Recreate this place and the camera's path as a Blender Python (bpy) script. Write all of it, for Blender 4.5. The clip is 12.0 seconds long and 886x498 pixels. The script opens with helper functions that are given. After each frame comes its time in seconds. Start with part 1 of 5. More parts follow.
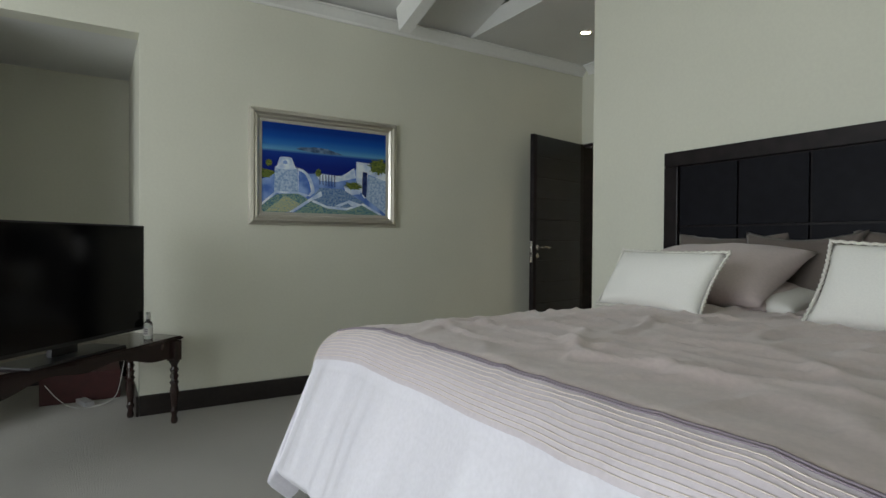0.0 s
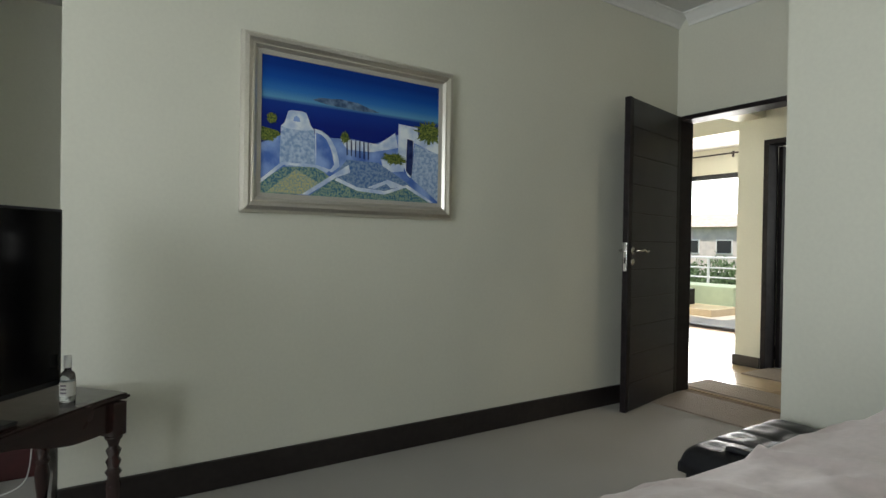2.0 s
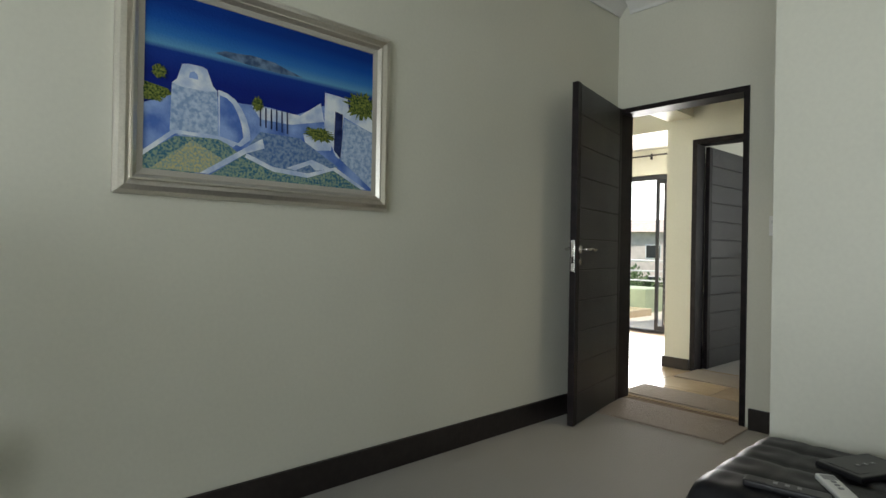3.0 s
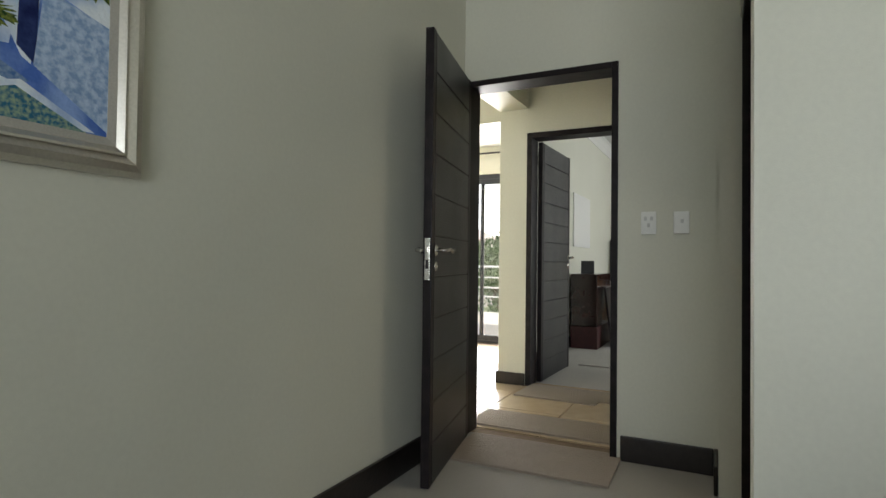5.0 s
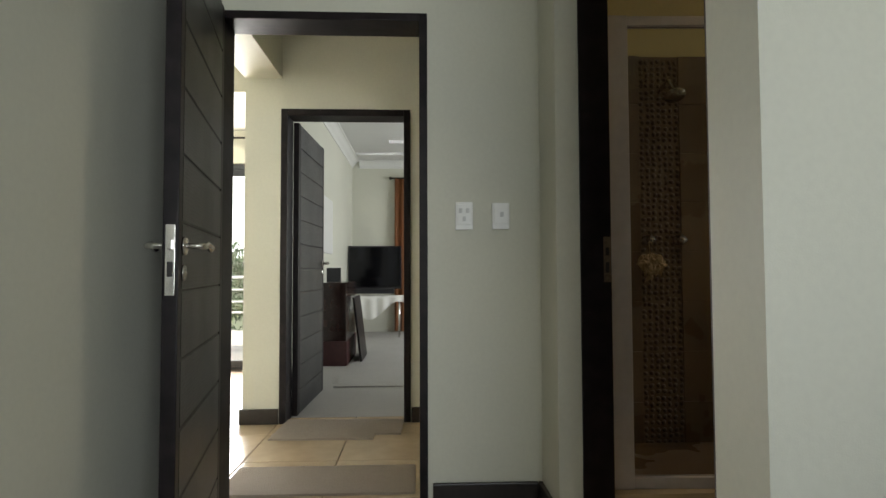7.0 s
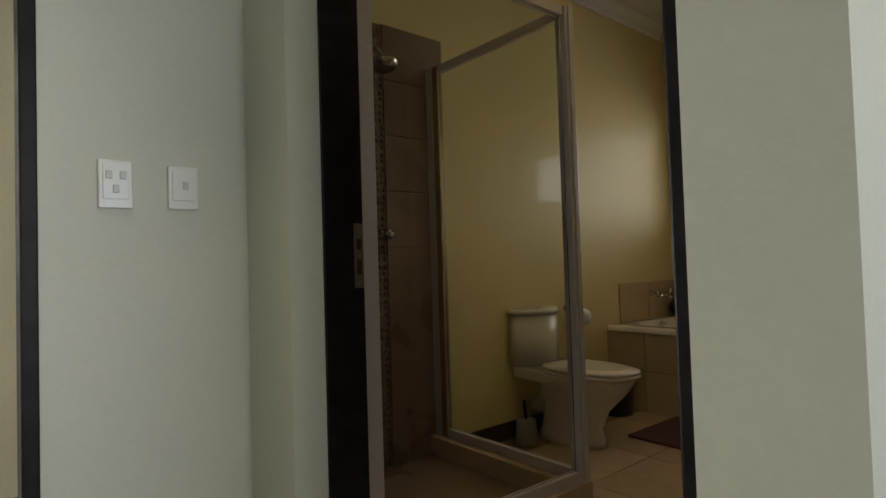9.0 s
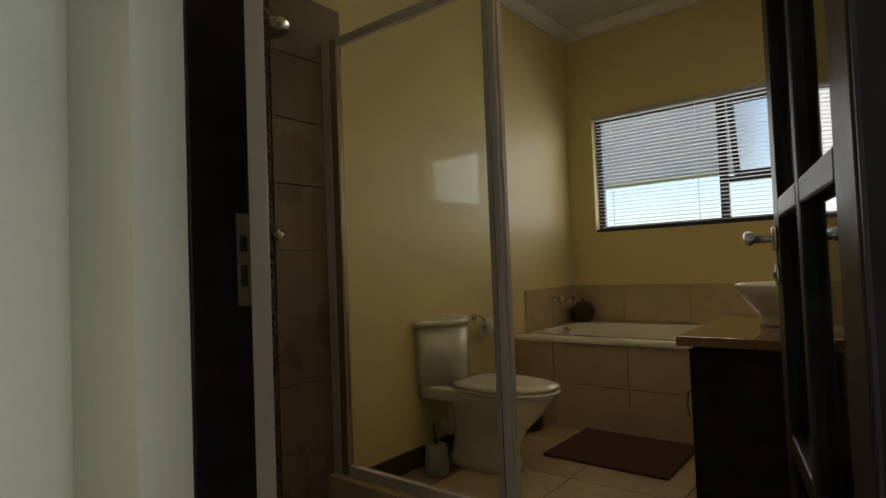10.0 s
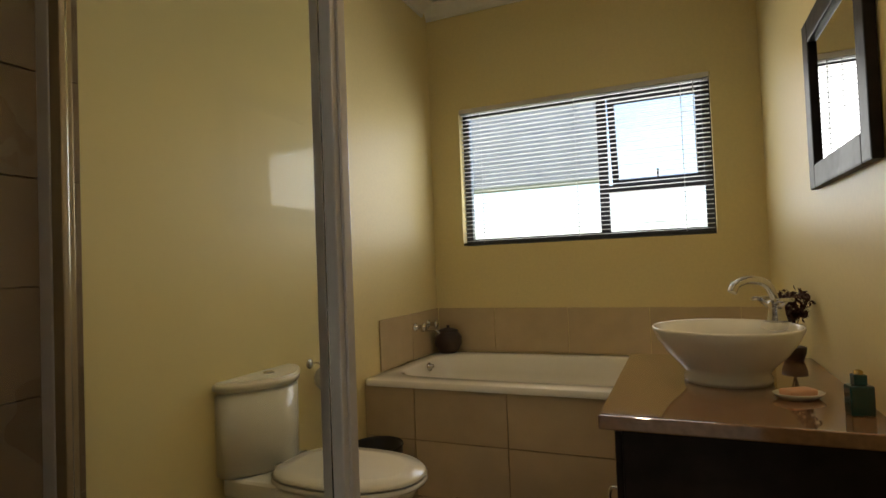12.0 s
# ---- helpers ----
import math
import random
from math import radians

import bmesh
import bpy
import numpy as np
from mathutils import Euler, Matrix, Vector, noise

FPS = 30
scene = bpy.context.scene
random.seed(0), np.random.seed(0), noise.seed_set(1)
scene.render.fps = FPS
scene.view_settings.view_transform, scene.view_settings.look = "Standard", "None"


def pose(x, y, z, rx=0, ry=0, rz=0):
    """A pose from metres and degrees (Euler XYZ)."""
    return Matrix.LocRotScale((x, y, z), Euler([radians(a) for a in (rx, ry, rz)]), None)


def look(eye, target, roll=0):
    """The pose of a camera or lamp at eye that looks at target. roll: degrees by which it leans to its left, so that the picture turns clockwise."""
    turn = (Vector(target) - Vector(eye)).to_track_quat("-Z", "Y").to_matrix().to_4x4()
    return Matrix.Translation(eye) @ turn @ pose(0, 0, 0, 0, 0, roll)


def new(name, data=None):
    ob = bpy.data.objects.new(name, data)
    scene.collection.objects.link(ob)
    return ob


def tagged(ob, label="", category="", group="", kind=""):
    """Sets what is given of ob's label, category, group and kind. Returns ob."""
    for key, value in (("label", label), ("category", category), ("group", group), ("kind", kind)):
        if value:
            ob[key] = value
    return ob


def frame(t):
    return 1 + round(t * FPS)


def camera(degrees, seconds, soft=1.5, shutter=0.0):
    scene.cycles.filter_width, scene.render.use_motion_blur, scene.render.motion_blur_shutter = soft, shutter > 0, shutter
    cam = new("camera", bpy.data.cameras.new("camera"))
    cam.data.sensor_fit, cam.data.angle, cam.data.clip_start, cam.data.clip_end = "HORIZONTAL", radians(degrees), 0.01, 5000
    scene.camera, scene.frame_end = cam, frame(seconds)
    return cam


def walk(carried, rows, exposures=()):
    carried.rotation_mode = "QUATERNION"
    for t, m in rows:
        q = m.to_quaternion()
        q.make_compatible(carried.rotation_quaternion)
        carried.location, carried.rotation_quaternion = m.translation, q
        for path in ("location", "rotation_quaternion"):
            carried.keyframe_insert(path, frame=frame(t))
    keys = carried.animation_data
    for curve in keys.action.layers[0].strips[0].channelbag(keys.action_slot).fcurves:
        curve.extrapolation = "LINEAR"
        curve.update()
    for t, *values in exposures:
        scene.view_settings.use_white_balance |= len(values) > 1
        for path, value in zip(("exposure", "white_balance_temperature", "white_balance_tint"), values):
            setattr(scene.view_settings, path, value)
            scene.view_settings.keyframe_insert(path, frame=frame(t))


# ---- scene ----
# seconds, eye, target, roll
PATH = [
    (0, (-4.127, -3.998, 1.116), (-3.068, -2.302, 1.092), 0.4),
    (0.5, (-4.043, -3.657, 1.106), (-2.984, -1.96, 1.081), 0.5),
    (1, (-3.955, -3.285, 1.116), (-2.895, -1.589, 1.091), 0.7),
    (1.5, (-3.891, -2.905, 1.1), (-2.819, -1.216, 1.083), 0.8),
    (2, (-3.83, -2.606, 1.1), (-2.736, -0.931, 1.083), 0.9),
    (2.5, (-3.769, -2.352, 1.075), (-2.574, -0.748, 1.069), 1.0),
    (3, (-3.669, -2.145, 1.057), (-2.319, -0.669, 1.061), 1.0),
    (3.2, (-3.628, -2.053, 1.048), (-2.217, -0.635, 1.064), 0.8),
    (4.0, (-3.425, -1.715, 1.038), (-1.83, -0.51, 1.068), 0.75),
    (4.8, (-3.114, -1.443, 1.03), (-1.361, -0.482, 1.072), 0.7),
    (5, (-3.036, -1.375, 1.031), (-1.246, -0.485, 1.071), 0.7),
    (5.5, (-2.828, -1.208, 1.026), (-0.959, -0.498, 1.074), 0.5),
    (6, (-2.648, -1.085, 1.022), (-0.713, -0.582, 1.079), 0.3),
    (6.5, (-2.478, -0.97, 1.023), (-0.495, -0.723, 1.089), -0.0),
    (7, (-2.335, -0.857, 1.004), (-0.338, -0.945, 1.083), -0.2),
    (7.5, (-2.19, -0.815, 0.987), (-0.237, -1.239, 1.075), -0.7),
    (7.7, (-2.121, -0.807, 0.991), (-0.195, -1.34, 1.075), -0.9),
    (9.3, (-1.439, -0.793, 1.014), (0.001, -2.179, 1.077), -1.9),
    (9.5, (-1.373, -0.848, 1.004), (0.017, -2.284, 1.073), -2.0),
    (10, (-1.209, -0.982, 1.016), (0.025, -2.554, 1.083), -2.2),
    (10.5, (-1.071, -1.143, 1.012), (0.014, -2.822, 1.078), -2.3),
    (11, (-0.96, -1.339, 1.038), (0.012, -3.085, 1.104), -2.4),
    (11.5, (-0.885, -1.524, 1.078), (0.001, -3.315, 1.147), -2.4),
    (12, (-0.809, -1.691, 1.124), (-0.02, -3.527, 1.182), -2.2),
]
cam = camera(77.1, 12.0)
walk(cam, [(t, look(eye, target, roll)) for t, eye, target, roll in PATH],
     exposures=[(0.0, -0.14), (1.8, 0.02), (5.0, 0.04), (6.0, 0.12), (7.5, 0.22), (9.5, 0.56), (10.5, 0.80), (11.2, 1.12), (12.0, 1.46)])

# ---- light ----
world = bpy.data.worlds.new("sky")
scene.world = world
world.use_nodes = True
sky = world.node_tree.nodes.new("ShaderNodeTexSky")
sky.sky_type, sky.sun_disc, sky.dust_density = "NISHITA", False, 1.0
sky.sun_elevation, sky.sun_rotation = radians(68), radians(-108)
background = world.node_tree.nodes["Background"]
background.inputs["Strength"].default_value = 0.15
world.node_tree.links.new(sky.outputs[0], background.inputs["Color"])

sun = new("sun", bpy.data.lights.new("sun", "SUN"))
sun.data.energy, sun.data.angle, sun.data.color = 5.0, radians(0.6), (1.0, 0.95, 0.87)
sun.matrix_world = look((-6, -2, 16), (0, 0, 0))


def area(name, eye, target, width, height, watts, color):
    lamp = new(name, bpy.data.lights.new(name, "AREA"))
    lamp.data.shape, lamp.data.size, lamp.data.size_y = "RECTANGLE", width, height
    lamp.data.energy, lamp.data.color = watts, color
    lamp.matrix_world = look(eye, target)
    return lamp


area("bedroom_window_light", (-7.3, -2.9, 1.45), (0, -2.9, 1.3), 3.4, 2.0, 132, (0.90, 0.96, 1.0))
area("bathroom_window_light", (-0.24, -5.155, 1.69), (-0.24, 0, 1.5), 1.42, 0.80, 4.8, (1.0, 0.97, 0.92))
area("balcony_door_light", (3.44, 1.75, 1.05), (0, 1.75, 0.97), 2.1, 1.9, 185, (1.0, 0.98, 0.95))
downlight_lamp = new("downlight_lamp", bpy.data.lights.new("downlight_lamp", "SPOT"))
downlight_lamp.data.energy, downlight_lamp.data.color = 24, (1.0, 0.89, 0.66)
downlight_lamp.data.spot_size, downlight_lamp.data.spot_blend, downlight_lamp.data.shadow_soft_size = radians(68), 0.9, 0.03
downlight_lamp.matrix_world = look((-0.69, -0.70, 2.84), (-0.69, -0.70, 0))
for x, y in ((-0.55, -2.55), (-0.45, -3.75)):
    spot = new("bathroom_downlight_lamp", bpy.data.lights.new("bathroom_downlight_lamp", "SPOT"))
    spot.data.energy, spot.data.color = 5.6, (1.0, 0.69, 0.35)
    spot.data.spot_size, spot.data.spot_blend, spot.data.shadow_soft_size = radians(120), 0.8, 0.03
    spot.matrix_world = look((x, y, 2.84), (x, y, 0))
# fill lamp added at an unseen opening to brighten the far room
area("far_room_fill_light", (4.6, -3.56, 1.5), (4.6, 0, 1.2), 2.4, 1.4, 66, (0.95, 0.98, 1.0))


# ---- materials ----
def material(name, color, rough=0.6, metal=0.0, grain=0.0, scale=40.0, bump=0.0, bump_scale=200.0,
             stains=0.0, vary=0.0, coat=0.0, spec=0.5, sheen=0.0):
    """A surface with fine grain, large soft stains, relief and a shift from piece to piece."""
    m = bpy.data.materials.new(name)
    m.use_nodes = True
    nodes, links = m.node_tree.nodes, m.node_tree.links
    b = nodes["Principled BSDF"]
    b.inputs["Base Color"].default_value = (*color, 1)
    b.inputs["Roughness"].default_value, b.inputs["Metallic"].default_value = rough, metal
    b.inputs["Coat Weight"].default_value = coat
    b.inputs["Specular IOR Level"].default_value = spec
    b.inputs["Sheen Weight"].default_value = sheen
    where = nodes.new("ShaderNodeTexCoord")
    last = None

    def scaled(socket_out, low, high):
        r = nodes.new("ShaderNodeMapRange")
        r.inputs["To Min"].default_value, r.inputs["To Max"].default_value = low, high
        r.inputs["From Min"].default_value, r.inputs["From Max"].default_value = 0.3, 0.7
        links.new(socket_out, r.inputs["Value"])
        return r.outputs[0]

    factors = []
    if grain:
        n = nodes.new("ShaderNodeTexNoise")
        n.inputs["Scale"].default_value, n.inputs["Detail"].default_value = scale, 5
        links.new(where.outputs["Object"], n.inputs["Vector"])
        factors.append(scaled(n.outputs[0], 1 - grain, 1 + grain))
    if stains:
        n = nodes.new("ShaderNodeTexNoise")
        n.inputs["Scale"].default_value, n.inputs["Detail"].default_value = 1.7, 4
        links.new(where.outputs["Object"], n.inputs["Vector"])
        factors.append(scaled(n.outputs[0], 1 - stains, 1 + stains))
        spread_r = min(0.08, stains * 0.8)
        factor = scaled(n.outputs[0], max(rough - spread_r, 0.02), min(rough + spread_r, 1))
        links.new(factor, b.inputs["Roughness"])
    if vary:
        info = nodes.new("ShaderNodeObjectInfo")
        r = nodes.new("ShaderNodeMapRange")
        r.inputs["To Min"].default_value, r.inputs["To Max"].default_value = 1 - vary, 1 + vary
        links.new(info.outputs["Random"], r.inputs["Value"])
        factors.append(r.outputs[0])
    value = None
    for f in factors:
        if value is None:
            value = f
        else:
            mm = nodes.new("ShaderNodeMath")
            mm.operation = "MULTIPLY"
            links.new(value, mm.inputs[0]), links.new(f, mm.inputs[1])
            value = mm.outputs[0]
    if value is not None:
        mix = nodes.new("ShaderNodeMix")
        mix.data_type, mix.blend_type = "RGBA", "MULTIPLY"
        mix.inputs["Factor"].default_value = 1.0
        mix.inputs["A"].default_value = (*color, 1)
        links.new(value, mix.inputs["B"])
        links.new(mix.outputs["Result"], b.inputs["Base Color"])
    if bump:
        n = nodes.new("ShaderNodeTexNoise")
        n.inputs["Scale"].default_value, n.inputs["Detail"].default_value = bump_scale, 3
        links.new(where.outputs["Object"], n.inputs["Vector"])
        bm_node = nodes.new("ShaderNodeBump")
        bm_node.inputs["Strength"].default_value, bm_node.inputs["Distance"].default_value = bump, 0.004
        links.new(n.outputs[0], bm_node.inputs["Height"])
        links.new(bm_node.outputs[0], b.inputs["Normal"])
    return m


def wave_bump(m, scale, strength, distance, direction="Y", distortion=0.5, tint=0.0, color=(1, 1, 1)):
    """Ribs or wood grain along one direction, on top of what the surface has."""
    nodes, links = m.node_tree.nodes, m.node_tree.links
    b = nodes["Principled BSDF"]
    where = nodes.new("ShaderNodeTexCoord")
    w = nodes.new("ShaderNodeTexWave")
    w.bands_direction = direction
    w.inputs["Scale"].default_value, w.inputs["Distortion"].default_value = scale, distortion
    w.inputs["Detail"].default_value, w.inputs["Detail Scale"].default_value = 2, 3
    links.new(where.outputs["Object"], w.inputs["Vector"])
    bump = nodes.new("ShaderNodeBump")
    bump.inputs["Strength"].default_value, bump.inputs["Distance"].default_value = strength, distance
    links.new(w.outputs["Fac"], bump.inputs["Height"])
    if b.inputs["Normal"].links:
        links.new(b.inputs["Normal"].links[0].from_socket, bump.inputs["Normal"])
    links.new(bump.outputs[0], b.inputs["Normal"])
    if tint:
        mix = nodes.new("ShaderNodeMix")
        mix.data_type, mix.blend_type = "RGBA", "MULTIPLY"
        r = nodes.new("ShaderNodeMapRange")
        r.inputs["To Min"].default_value, r.inputs["To Max"].default_value = 0, tint
        links.new(w.outputs["Fac"], r.inputs["Value"])
        links.new(r.outputs[0], mix.inputs["Factor"])
        links.new(b.inputs["Base Color"].links[0].from_socket, mix.inputs["A"])
        mix.inputs["B"].default_value = (*color, 1)
        links.new(mix.outputs["Result"], b.inputs["Base Color"])
    return m


def glass(name, color=(1, 1, 1), rough=0.0):
    m = bpy.data.materials.new(name)
    m.use_nodes = True
    b = m.node_tree.nodes["Principled BSDF"]
    b.inputs["Base Color"].default_value = (*color, 1)
    b.inputs["Transmission Weight"].default_value = 1.0
    b.inputs["Roughness"].default_value, b.inputs["IOR"].default_value = rough, 1.45
    return m


def glowing(name, color, strength):
    m = bpy.data.materials.new(name)
    m.use_nodes = True
    b = m.node_tree.nodes["Principled BSDF"]
    b.inputs["Base Color"].default_value = (*color, 1)
    b.inputs["Emission Color"].default_value = (*color, 1)
    b.inputs["Emission Strength"].default_value = strength
    return m


CREAM = material("cream_wall_paint", (0.66, 0.655, 0.56), 0.55, grain=0.02, scale=60, bump=0.12, bump_scale=300, stains=0.025)
BATH_PAINT = material("bathroom_wall_paint", (0.77, 0.655, 0.34), 0.42, grain=0.025, scale=60, bump=0.10, bump_scale=260, stains=0.008)
CEILING = material("white_ceiling_paint", (0.63, 0.63, 0.61), 0.7, grain=0.02, scale=50, bump=0.1, stains=0.03)
PLASTER = material("white_cornice_plaster", (0.76, 0.76, 0.73), 0.6, grain=0.02, stains=0.02)
DARKWOOD = wave_bump(material("dark_stained_wood", (0.015, 0.011, 0.012), 0.42, grain=0.35, scale=14, stains=0.15, spec=0.2), 3.0, 0.25, 0.002, "Z", 6.0, 0.5, (0.5, 0.5, 0.55))
DOORWOOD = wave_bump(material("dark_brushed_door_wood", (0.013, 0.0135, 0.0165), 0.36, grain=0.3, scale=20, stains=0.3, vary=0.15), 26.0, 0.35, 0.002, "Z", 5.0, 0.5, (0.45, 0.45, 0.5))
SKIRTING = material("black_brown_skirting_paint", (0.018, 0.014, 0.013), 0.35, grain=0.3, scale=30, bump=0.2, bump_scale=60, stains=0.2)
CARPET = wave_bump(material("ribbed_grey_carpet", (0.40, 0.385, 0.355), 0.95, grain=0.12, scale=350, bump=0.8, bump_scale=700, stains=0.05, sheen=0.1), 52.0, 0.35, 0.003, "X", 1.6, 0.10, (0.45, 0.45, 0.45))
MAT_FIBRE = wave_bump(material("beige_ribbed_mat", (0.46, 0.395, 0.33), 0.95, grain=0.15, scale=300, bump=0.8, bump_scale=500, stains=0.06), 64.0, 0.9, 0.003, "Y", 0.4, 0.2, (0.5, 0.5, 0.5))
TILE = material("beige_floor_tile", (0.56, 0.44, 0.30), 0.22, grain=0.05, scale=12, stains=0.06, vary=0.05)
GROUT = material("brown_grout", (0.22, 0.16, 0.11), 0.9, grain=0.1)
CHROME = material("satin_chrome", (0.62, 0.60, 0.57), 0.2, metal=1.0, grain=0.04, scale=80)
GLASS = glass("clear_glass")
BLACK_LEATHER = material("black_leather", (0.009, 0.009, 0.011), 0.42, spec=0.3, grain=0.2, scale=60, bump=0.12, bump_scale=300, stains=0.15)


# ---- building helpers ----
def box(bm, x0, x1, y0, y1, z0, z1):
    """An axis-aligned block added to bm; returns its vertices."""
    c = Matrix.LocRotScale(((x0 + x1) / 2, (y0 + y1) / 2, (z0 + z1) / 2), None, (abs(x1 - x0), abs(y1 - y0), abs(z1 - z0)))
    return bmesh.ops.create_cube(bm, size=1.0, matrix=c)["verts"]


def soften(bm, width=0.004, segments=2):
    bmesh.ops.bevel(bm, geom=bm.edges[:], offset=width, segments=segments, affect="EDGES", profile=0.6)
    return bm


def block(x0, x1, y0, y1, z0, z1, width=0.004, segments=2):
    bm = bmesh.new()
    box(bm, x0, x1, y0, y1, z0, z1)
    return soften(bm, width, segments) if width else bm


def blocks(*rows):
    bm = bmesh.new()
    for r in rows:
        box(bm, *r)
    return bm


def lathe(profile, steps=28, at=(0, 0, 0)):
    """A turned body from (radius, height) pairs."""
    bm = bmesh.new()
    rings = []
    for r, z in profile:
        if r < 1e-5:
            rings.append([bm.verts.new((at[0], at[1], at[2] + z))])
        else:
            rings.append([bm.verts.new((at[0] + r * math.cos(2 * math.pi * i / steps), at[1] + r * math.sin(2 * math.pi * i / steps), at[2] + z)) for i in range(steps)])
    for a, b in zip(rings, rings[1:]):
        for i in range(steps):
            j = (i + 1) % steps
            if len(a) == 1 and len(b) > 1:
                bm.faces.new((a[0], b[j], b[i]))
            elif len(b) == 1 and len(a) > 1:
                bm.faces.new((a[i], a[j], b[0]))
            elif len(a) > 1:
                bm.faces.new((a[i], a[j], b[j], b[i]))
    bmesh.ops.recalc_face_normals(bm, faces=bm.faces[:])
    for f in bm.faces:
        f.smooth = True
    return bm


def tube(points, radius, steps=10):
    """A round bar along a line of points; radius may be one number or one a point."""
    bm = bmesh.new()
    pts = [Vector(p) for p in points]
    radii = radius if isinstance(radius, (list, tuple)) else [radius] * len(pts)
    rings = []
    for i, p in enumerate(pts):
        d = (pts[min(i + 1, len(pts) - 1)] - pts[max(i - 1, 0)]).normalized()
        q = d.to_track_quat("Z", "Y")
        rings.append([bm.verts.new(p + q @ Vector((radii[i] * math.cos(2 * math.pi * k / steps), radii[i] * math.sin(2 * math.pi * k / steps), 0))) for k in range(steps)])
    for a, b in zip(rings, rings[1:]):
        for k in range(steps):
            bm.faces.new((a[k], a[(k + 1) % steps], b[(k + 1) % steps], b[k]))
    bm.faces.new(rings[0][::-1]), bm.faces.new(rings[-1])
    for f in bm.faces:
        f.smooth = len(f.verts) == 4
    bmesh.ops.recalc_face_normals(bm, faces=bm.faces[:])
    return bm


def curve(points, n=8):
    """A smooth line through the points."""
    pts = [Vector(p) for p in points]
    pts = [2 * pts[0] - pts[1]] + pts + [2 * pts[-1] - pts[-2]]
    out = []
    for i in range(1, len(pts) - 2):
        a, b, c, d = pts[i - 1:i + 3]
        for k in range(n):
            t = k / n
            out.append(0.5 * (2 * b + (c - a) * t + (2 * a - 5 * b + 4 * c - d) * t * t + (3 * b - a - 3 * c + d) * t ** 3))
    out.append(pts[-2])
    return out


def joined(*bms):
    bm = bms[0]
    for other in bms[1:]:
        me = bpy.data.meshes.new("joint")
        other.to_mesh(me)
        other.free()
        bm.from_mesh(me)
        bpy.data.meshes.remove(me)
    return bm


def moved(bm, m):
    bmesh.ops.transform(bm, matrix=m, verts=bm.verts[:])
    return bm


def mesh_of(name, bm, mat):
    me = bpy.data.meshes.new(name)
    bm.to_mesh(me)
    bm.free()
    for one in mat if isinstance(mat, (list, tuple)) else [mat]:
        me.materials.append(one)
    return me


def part(name, bm, mat, parent, label=""):
    ob = new(name, mesh_of(name, bm, mat))
    ob.parent = parent
    return tagged(ob, label)


def thing(name, bm, mat, label, category, group="", at=None):
    ob = new(name, mesh_of(name, bm, mat))
    if at is not None:
        ob.matrix_basis = at
    return tagged(ob, label, category, group)


def stand(name, m, label, category, group="", kind=""):
    ob = new(name)
    ob.empty_display_size = 0.1
    ob.matrix_basis = m
    return tagged(ob, label, category, group, kind)


def setting(name, bm, mat, label="", category=""):
    return tagged(new(name, mesh_of(name, bm, mat)), label, category, kind="structure")


def cushion(width, height, thick, n=22, pinch=0.06, puff=2.4, seed=0):
    """A stuffed pillow lying flat, with pointed corners and a few soft folds."""
    bm = bmesh.new()
    sides = []
    for s in (1, -1):
        grid = []
        for i in range(n + 1):
            row = []
            for j in range(n + 1):
                u, v = 2 * i / n - 1, 2 * j / n - 1
                fat = max(0.0, (1 - abs(u) ** puff) * (1 - abs(v) ** puff)) ** 0.5
                x = width / 2 * u * (1 - pinch * (1 - v * v))
                y = height / 2 * v * (1 - pinch * (1 - u * u))
                fold = 0.012 * noise.noise(Vector((x * 7 + seed, y * 7, s * 3))) * fat
                row.append((x, y, s * (thick / 2 * fat + 0.003) + fold))
            grid.append([bm.verts.new(p) for p in row])
        sides.append(grid)
        for i in range(n):
            for j in range(n):
                f = (grid[i][j], grid[i + 1][j], grid[i + 1][j + 1], grid[i][j + 1])
                bm.faces.new(f if s > 0 else f[::-1])
    bmesh.ops.remove_doubles(bm, verts=bm.verts[:], dist=0.0065)
    for f in bm.faces:
        f.smooth = True
    return bm


# ---- the building ----
TOP = 5.0
WL, WR, WB, WT, WY = 0.508, -0.993, 1.241, 2.145, -5.10
setting("floor", blocks((-7.4, 0.06, -6.6, 1.4, -0.15, 0.0)), CARPET, "ribbed grey bedroom carpet", "carpet")
setting("floor_landing", blocks((0.06, 3.6, -5.5, 5.0, -0.15, -0.012)), GROUT, "grout bed under the landing tiles", "floor")
setting("floor_far_room", blocks((1.57, 7.15, -3.6, 0.25, -0.012, 0.0)), CARPET, "grey carpet of the far room", "carpet")
# the stretch left of x = -4.8 is unseen, added to block window light
setting("wall_painting", blocks((-3.895, 0.0, 0.0, 0.15, 0, TOP), (-4.8, -3.895, 0.0, 0.15, 2.42, TOP), (-7.4, -4.8, 0.0, 0.15, 0, TOP)), CREAM, "cream painted plaster wall, with an unseen stretch added to shade the alcove", "wall")
# the alcove's unseen run to the left is added to swallow light
setting("wall_alcove", blocks((-7.4, -3.745, 1.25, 1.4, 0, 2.6), (-3.895, -3.745, 0.15, 1.25, 0, 2.6), (-7.4, -7.25, 0.15, 1.25, 0, 2.6)), CREAM, "cream painted alcove walls, carried on out of view to darken it", "wall")
setting("ceiling_alcove", blocks((-7.25, -3.895, 0.15, 1.25, 2.42, 2.6)), CEILING, "low painted alcove ceiling", "ceiling")
setting("wall_door", blocks((0.0, 0.15, -0.002, 5.0, 0, TOP), (0.0, 0.15, -0.894, -0.002, 2.10, TOP), (0.0, 0.15, -1.374, -0.894, 0, TOP)), CREAM, "cream painted wall with the landing door", "wall")
